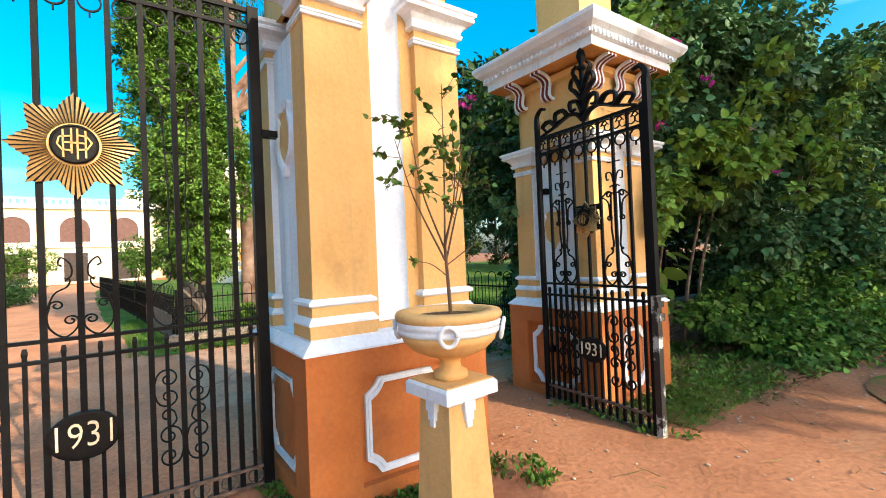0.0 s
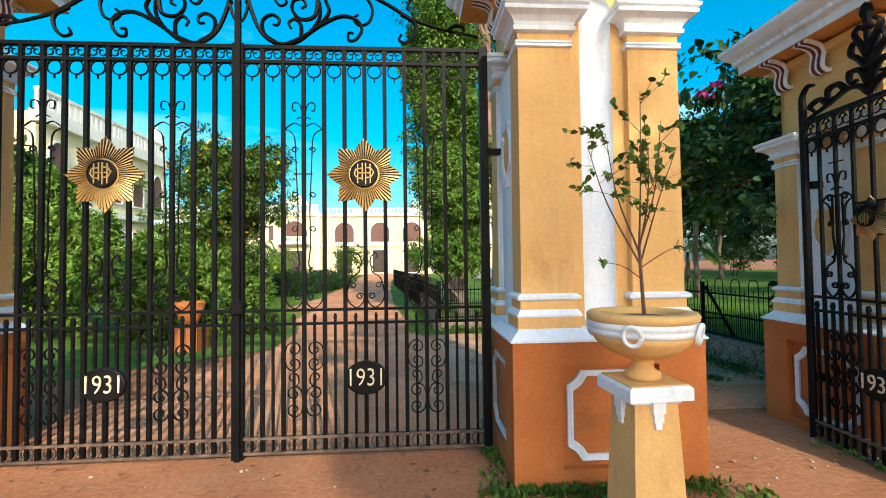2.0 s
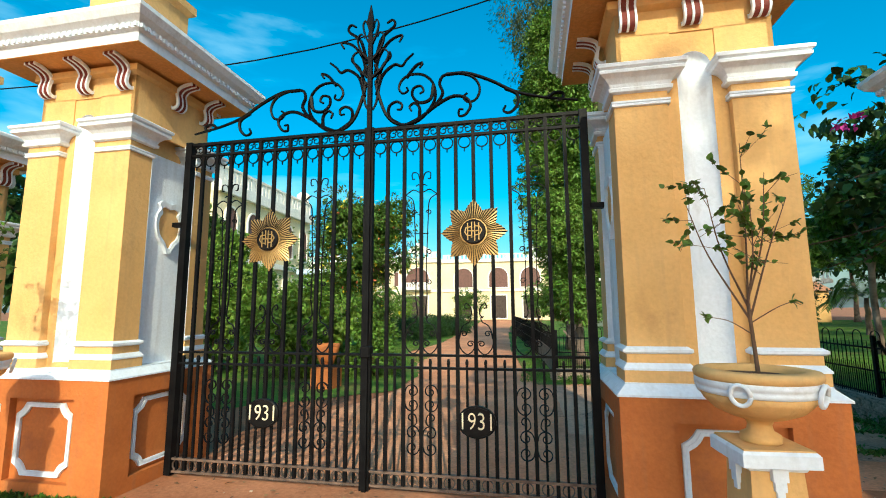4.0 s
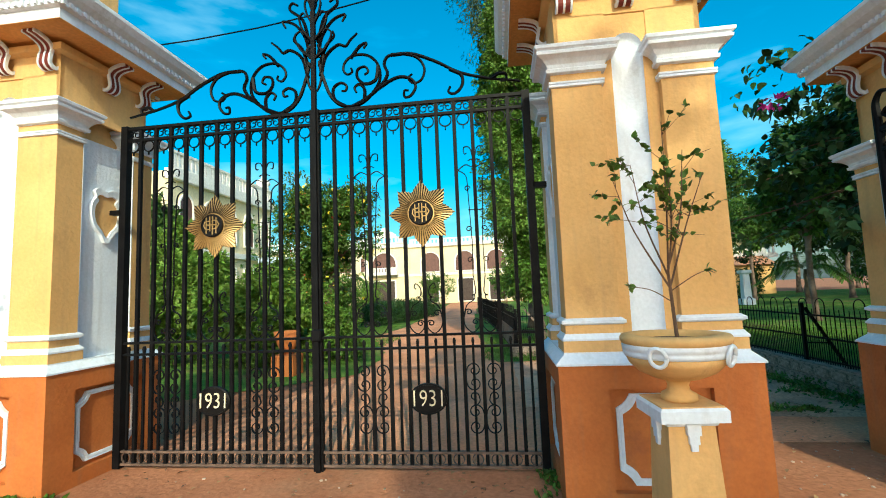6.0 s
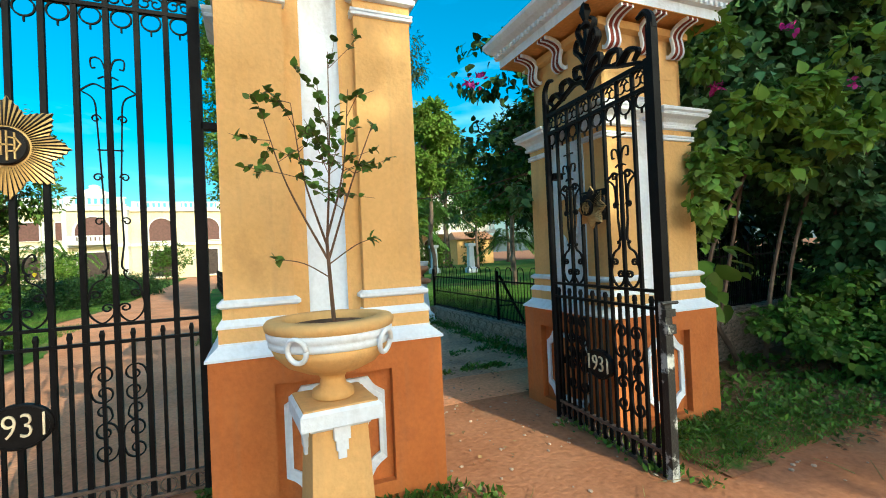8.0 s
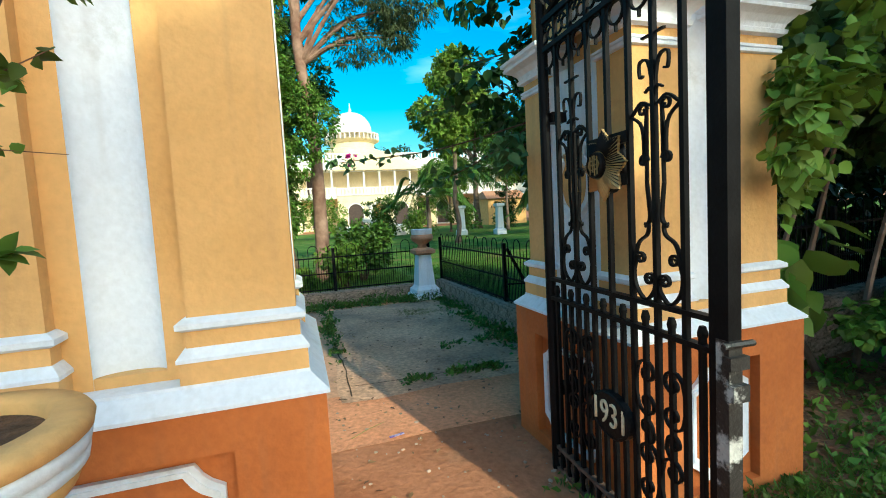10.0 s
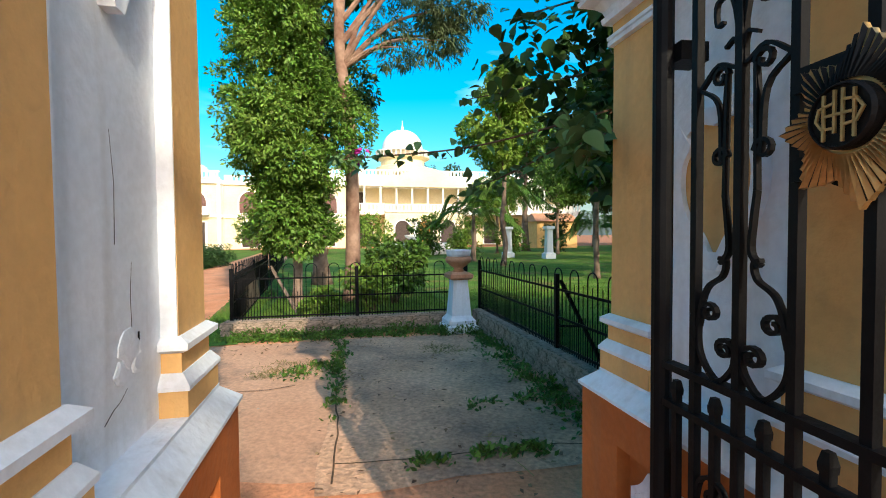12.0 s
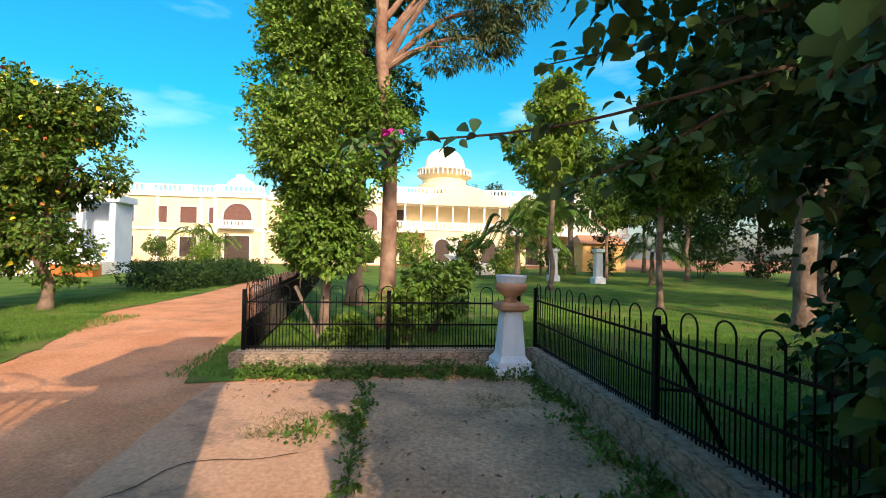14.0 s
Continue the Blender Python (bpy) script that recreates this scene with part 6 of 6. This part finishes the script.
# inner mass in the darkest leaves, shade below the creeper put into colour
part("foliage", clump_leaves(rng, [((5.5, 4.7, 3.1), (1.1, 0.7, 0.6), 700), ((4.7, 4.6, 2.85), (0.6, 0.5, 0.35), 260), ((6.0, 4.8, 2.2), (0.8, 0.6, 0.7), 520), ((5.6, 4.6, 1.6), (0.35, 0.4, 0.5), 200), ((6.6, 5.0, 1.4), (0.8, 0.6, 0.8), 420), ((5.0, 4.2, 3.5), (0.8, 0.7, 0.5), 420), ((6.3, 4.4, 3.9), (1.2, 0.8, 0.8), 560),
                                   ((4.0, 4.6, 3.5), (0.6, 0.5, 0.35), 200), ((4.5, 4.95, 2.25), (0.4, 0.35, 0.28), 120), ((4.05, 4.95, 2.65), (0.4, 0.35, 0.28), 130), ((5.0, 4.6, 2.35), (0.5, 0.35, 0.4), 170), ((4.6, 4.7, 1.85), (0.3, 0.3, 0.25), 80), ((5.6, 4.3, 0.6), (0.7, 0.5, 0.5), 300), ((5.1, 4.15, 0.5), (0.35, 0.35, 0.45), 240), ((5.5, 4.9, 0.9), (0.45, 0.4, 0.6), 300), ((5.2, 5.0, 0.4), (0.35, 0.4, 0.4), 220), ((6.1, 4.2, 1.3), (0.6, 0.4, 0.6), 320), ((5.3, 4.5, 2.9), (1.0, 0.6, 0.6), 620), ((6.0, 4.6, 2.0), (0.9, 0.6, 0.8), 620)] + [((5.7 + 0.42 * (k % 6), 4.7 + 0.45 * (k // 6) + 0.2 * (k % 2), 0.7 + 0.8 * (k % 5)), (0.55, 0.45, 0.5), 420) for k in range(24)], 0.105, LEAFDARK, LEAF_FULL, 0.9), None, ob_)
part("bracts", clump_leaves(rng, [((2.80, 5.1, 1.97), (0.03, 0.03, 0.03), 14)], 0.055, PINK, LEAF_FULL), None, ob_, "magenta flower bracts")

wr = bmesh.new()
box(wr, -0.05, 0.05, -0.011, 0.011, 0, 0.006, 0.002)
tagged(part("wrapper", wr, WRAPPER, at=pose(2.78, 3.62, 0.012, 0, 0, 12)), "small purple foil wrapper dropped on the path", "litter")


# ---- the palace ----
def balustrade(parent, x0, x1, y, z, h, mat=None, step=0.42):
    mat = mat or FACADEWHITE
    bm = bmesh.new()
    box(bm, x0, x1, y - 0.12, y + 0.12, z, z + 0.12)
    box(bm, x0, x1, y - 0.14, y + 0.14, z + h - 0.12, z + h)
    n = max(1, int((x1 - x0) / step))
    for i in range(n):
        x = x0 + (i + 0.5) * (x1 - x0) / n
        w = 0.22 if i % 8 == 0 else 0.10
        box(bm, x - w, x + w, y - 0.08, y + 0.08, z + 0.11, z + h - 0.11)
    part("balustrade", bm, mat, parent, "white balustrade")


def arched_opening(parent, x, y, z0, w, h, name, mat, frame_mat, rise=None):
    """An opening on a facade that faces -y: reveal, frame, and a flat shutter or a sheet whose dark colour paints the
    room's shade.
    """
    r = w / 2
    n = 12
    arch = [(x + r * math.cos(t), z0 + h - r + r * math.sin(t)) for t in np.linspace(0, math.pi, n)] if rise is None else [(x + r, z0 + h), (x - r, z0 + h)]
    loop = [(x - r, z0), (x + r, z0)] + arch
    win = bmesh.new()
    # flat face just before the wall; a dark one paints the shade inside
    f = win.faces.new([win.verts.new((a, y - 0.03, b)) for a, b in loop])
    win.normal_update()
    if f.normal.y > 0:
        f.normal_flip()
    ob = part(name, win, mat, parent)
    bm = bmesh.new()
    cx, cz = x, z0 + h / 2
    big = [(cx + (a - cx) * 1.14, cz + (b - cz) * 1.08) for a, b in loop]
    rings(bm, [[(a, y + 0.02, b) for a, b in big], [(a, y - 0.12, b) for a, b in big], [(a, y - 0.12, b) for a, b in loop], [(a, y - 0.02, b) for a, b in loop]], False)
    bmesh.ops.recalc_face_normals(bm, faces=bm.faces)
    part("frame", bm, frame_mat, ob)
    return ob


wing = thing("palace_wing", "two-storey pale yellow palace wing with maroon shutters", "building", pose(4.08, 55, 0) @ Matrix.Diagonal((1.13, 1, 1.13, 1)))
for q in ((-34, -17.4, 0, 12, 0, 6.6), (-17.4, -12.9, -0.8, 12, 0, 6.7), (-12.9, -1, 0.2, 12, 0, 6.4)):
    bm = bmesh.new()
    box(bm, *q)
    part("wall", bm, FACADE, wing)
bm = bmesh.new()
for x0, x1, y in ((-34.2, -17.5, -0.15), (-17.6, -12.7, -0.95), (-12.8, -1, 0.05)):
    box(bm, x0, x1, y, y + 0.4, 3.05, 3.3)
    box(bm, x0, x1, y - 0.1, y + 0.4, 6.25, 6.6)
for x in (-34, -29, -25.6, -22.9, -19, -17.4, -13.0):
    box(bm, x - 0.15, x + 0.15, -0.98 if x > -17.6 else -0.12, 0.1, 0, 6.3)
part("cornice", bm, FACADEWHITE, wing, "white string courses")
balustrade(wing, -34, -17.6, 0.0, 6.6, 0.8)
balustrade(wing, -17.4, -12.9, -0.8, 6.7, 0.75)
balustrade(wing, -12.7, -1, 0.2, 6.4, 0.75)
bm = bmesh.new()
rings(bm, [[(-15.2 + x, y, z) for x, y in ((-s, -0.9), (s, -0.9), (s, -0.5), (-s, -0.5))] for s, z in ((1.3, 7.4), (1.1, 7.8), (0.7, 8.0), (0.35, 8.2), (0.4, 8.4), (0.1, 8.5))])
part("crest", bm, FACADEWHITE, wing, "stepped white crest")
for x, w in ((-25.4, 0.9), (-22.4, 0.75), (-20.1, 1.5), (-17.9, 0.7), (-28.5, 1.0), (-31.5, 1.0)):
    arched_opening(wing, x, 0, 3.75, w, 1.55, "window", SHUTTER, FACADEWHITE, rise=0)
    arched_opening(wing, x, 0, 0.5, w, 1.9, "window", ROOMSHADE, FACADEWHITE, rise=0)
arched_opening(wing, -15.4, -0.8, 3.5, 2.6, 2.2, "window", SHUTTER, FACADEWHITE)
arched_opening(wing, -15.4, -0.8, 0.0, 2.3, 2.6, "doorway", ROOMSHADE, FACADEWHITE, rise=0)
for x in (-10.4, -6.6, -3.2):
    arched_opening(wing, x, 0.2, 3.5, 2.0, 2.1, "window", SHUTTER, FACADEWHITE)
    arched_opening(wing, x, 0.2, 0.2, 1.6, 2.4, "doorway", ROOMSHADE, FACADEWHITE, rise=0)
bm = bmesh.new()
box(bm, -17.0, -13.8, -1.7, -0.8, 3.25, 3.45)
part("balcony", bm, FACADEWHITE, wing)
balustrade(wing, -17.0, -13.8, -1.6, 3.45, 0.6, step=0.3)

main = thing("palace", "long two-storey cream palace with verandahs and white dome", "building", pose(1.7, 60, 0) @ Matrix.Diagonal((1.1, 1, 1.1, 1)))
bm = bmesh.new()
box(bm, -1, 30, 3, 16, 0, 8.1)
box(bm, 5.2, 14.6, -0.6, 3, 0, 3.9)
box(bm, 6.5, 13.2, 3, 12, 8, 8.9)
part("wall", bm, FACADE, main)
bm = bmesh.new()
box(bm, -1.2, 30.2, -0.2, 3.2, 3.7, 4.1)
box(bm, -1.2, 30.2, -0.3, 3.2, 7.0, 7.5)
box(bm, -1.2, 30.2, 0.4, 3.2, 7.5, 8.2)
part("verandah_floor", bm, FACADEWHITE, main, "white verandah floor and eaves")
for x in np.arange(-0.8, 30, 1.85):
    bm = bmesh.new()
    lathe(bm, [(0.20, 4.1), (0.20, 4.3), (0.13, 4.4), (0.12, 6.7), (0.2, 6.8), (0.2, 7.0)], 10, x, 0.1)
    part("column", bm, FACADEWHITE, main)
for x in (0.2, 2.6, 16.5, 19, 21.5, 24):
    arched_opening(main, x, 3, 4.2, 1.1, 2.3, "window", ROOMSHADE, FACADEWHITE, rise=0)
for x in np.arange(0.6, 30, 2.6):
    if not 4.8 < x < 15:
        arched_opening(main, x, 3, 0.2, 1.6, 2.9, "doorway", ROOMSHADE, FACADEWHITE)
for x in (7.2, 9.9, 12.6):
    arched_opening(main, x, -0.6, 0.0, 1.7, 3.0, "doorway", SOFFIT if x == 9.9 else ROOMSHADE, FACADEWHITE)
balustrade(main, -1, 5.2, -0.1, 4.1, 0.9)
balustrade(main, 14.6, 30, -0.1, 4.1, 0.9)
balustrade(main, 5.2, 14.6, -0.6, 4.0, 0.9)
balustrade(main, -1, 30, 0.5, 8.2, 0.75)
# curved gable over the porch
bm = bmesh.new()
prof = [(5.0, 7.2), (5.6, 7.5), (7.0, 8.3), (8.6, 9.0), (9.9, 9.2), (11.2, 9.0), (12.8, 8.3), (14.2, 7.5), (14.8, 7.2)]
rings(bm, [[(x, y, z) for x, z in prof] + [(14.8, y, 6.9), (5.0, y, 6.9)] for y in (-0.4, 0.6)])
bmesh.ops.recalc_face_normals(bm, faces=bm.faces)
part("gable", bm, FACADE, main, "curved cream gable")
bm = bmesh.new()
lathe(bm, [(3.3, 8.6), (3.3, 9.6), (2.7, 9.8), (2.7, 10.4), (3.3, 10.7), (3.4, 10.8)], 28, 7.8, 4)
part("drum", bm, FACADE, main, "cream drum below the dome", smooth=False)
bm = bmesh.new()
for i in range(36):
    a = 2 * math.pi * i / 36
    box(bm, 7.8 + 3.25 * math.cos(a) - 0.06, 7.8 + 3.25 * math.cos(a) + 0.06, 4 + 3.25 * math.sin(a) - 0.06, 4 + 3.25 * math.sin(a) + 0.06, 10.8, 11.5)
lathe(bm, [(3.15, 11.45), (3.35, 11.45), (3.35, 11.6), (3.15, 11.6)], 32, 7.8, 4)
part("balustrade", bm, FACADEWHITE, main)
bm = bmesh.new()
dome = [(2.45, 10.8), (2.5, 11.9)] + [(2.5 * math.cos(t) ** 0.9, 11.9 + 2.4 * math.sin(t)) for t in np.linspace(0.1, 1.5, 9)] + [(0.14, 14.4), (0.18, 14.6), (0.06, 14.8), (0.03, 15.5)]
lathe(bm, dome, 32, 7.8, 4)
part("dome", bm, FACADEWHITE, main, "white ribbed dome with finial", smooth=True)

# white pavilion with steps on the lawn
pv = thing("pavilion", "pale blue-white garden pavilion with broad steps", "pavilion", grown((-13.1, 28.6, 1.2)))
for i in range(5):
    bm = bmesh.new()
    box(bm, -2.6 + 0.12 * i, 1.3, -2.2 + 0.34 * i, 0.4, 0.11 * i, 0.11 * (i + 1))
    part("step", bm, FACADEWHITE, pv)
for nm, q in (("parapet", (-2.0, 1.2, 0.4, 0.62, 0.55, 1.0)), ("pier", (-2.0, -1.3, 0.4, 0.62, 1.0, 3.2)), ("pier", (0.95, 1.2, 0.4, 0.62, 1.0, 3.2)), ("pier", (-0.4, -0.15, 0.4, 0.62, 1.0, 3.2)), ("roof", (-2.2, 1.4, 0.3, 1.8, 3.2, 3.5)), ("side_wall", (0.98, 1.2, 0.62, 1.6, 0.0, 3.2)), ("plinth", (-2.1, 1.25, 0.35, 1.75, 0.0, 0.55))):
    bm = bmesh.new()
    box(bm, *q)
    part(nm, bm, PALEBLUE, pv)
bm = bmesh.new()
box(bm, -2.0, 1.2, 1.6, 1.75, 0, 3.2)
part("back_wall", bm, PALEBLUE, pv)
pb = thing("planter_box", "brown planter box beside the pavilion steps", "planter", grown((-11.6, 26.2, 1.15)))
bm = bmesh.new()
box(bm, -0.9, 0.7, -0.3, 0.3, 0, 0.5, 0.02)
part("box", bm, TERRA, pb)
for k, (x, y) in enumerate(((12.26, 27.96), (14.0, 25.99))):
    gp2 = thing("garden_post", "white plaster post at the lawn's edge", "post", grown((x, y, 1.5)))
    bm = bmesh.new()
    rings(bm, [[(a * s, b * s, z) for a, b in ((-1, -1), (1, -1), (1, 1), (-1, 1))] for s, z in ((0.2, 0), (0.2, 0.2), (0.13, 0.25), (0.11, 1.1), (0.17, 1.15), (0.17, 1.25))])
    part("shaft", bm, WHITE, gp2)
yh = thing("garden_house", "small orange-yellow house behind the palms", "building", grown((23.45, 44.6, 0.8)))
bm = bmesh.new()
box(bm, -2.5, 3, 0, 4, 0, 3.4)
part("wall", bm, YELLOW, yh)
bm = bmesh.new()
rings(bm, [[(-2.8, -0.4, 3.4), (3.3, -0.4, 3.4), (3.3, 4.4, 3.4), (-2.8, 4.4, 3.4)], [(-2.4, 1.9, 4.5), (2.9, 1.9, 4.5), (2.9, 2.1, 4.5), (-2.4, 2.1, 4.5)]])
part("roof", bm, TERRACOTTA, yh)
# fountain before the palace
fo = thing("fountain", "white garden fountain basin before the palace", "fountain", grown((7.9, 36.45, 1.45)))
bm = bmesh.new()
lathe(bm, [(2.0, 0), (2.0, 0.5), (1.9, 0.55), (1.75, 0.5), (1.7, 0.3)], 28)
part("basin", bm, FACADEWHITE, fo)
bm = bmesh.new()
lathe(bm, [(0.25, 0.3), (0.18, 0.6), (0.6, 0.9), (0.62, 0.98), (0.15, 1.0), (0.12, 1.5), (0.3, 1.7), (0.05, 1.75)], 16)
part("column", bm, FACADEWHITE, fo)
# one cable over the gate
cb = bmesh.new()
tube(cb, smooth_line([(-9, 3.4, 4.1), (-2.2, 3.6, 4.05), (2.5, 3.8, 4.95), (9, 4.2, 6.2)], 8), 0.008, n=5)
tagged(part("cable", cb, IRON), "thin black overhead cable above the gate", "cable")

# side block seen over the bushes
sb = thing("side_block", "cream two-storey side block with roof balustrade", "building", pose(-18.6, 32, 0, 0, 0, 90) @ Matrix.Diagonal((1, 1, 1.3, 1)))
bm = bmesh.new()
box(bm, -8, 4.2, 0, 11, 0, 7.2)
part("wall", bm, FACADE, sb)
bm = bmesh.new()
box(bm, -8.1, 4.3, -0.25, 0.2, 3.4, 3.7)
box(bm, -8.1, 4.3, -0.35, 0.3, 6.8, 7.3)
part("cornice", bm, FACADEWHITE, sb)
balustrade(sb, -8, 4.2, 0, 7.3, 0.9)
for x in (-6.6, -4.2, -1.8, 0.6, 3.0):
    arched_opening(sb, x, 0, 4.2, 1.2, 2.0, "window", SHUTTER, FACADEWHITE)
    arched_opening(sb, x, 0, 0.6, 1.2, 2.2, "window", SHUTTER, FACADEWHITE, rise=0)
bm = bmesh.new()
lathe(bm, [(0.5, 8.2), (0.5, 8.4), (0.35, 8.45), (0.6, 8.6), (0.55, 8.8), (0.3, 8.95), (0.12, 9.0), (0.16, 9.08), (0.03, 9.3)], 16, 3.6, 0.4)
part("roof_finial", bm, FACADEWHITE, sb, "small white domed roof finial", smooth=True)
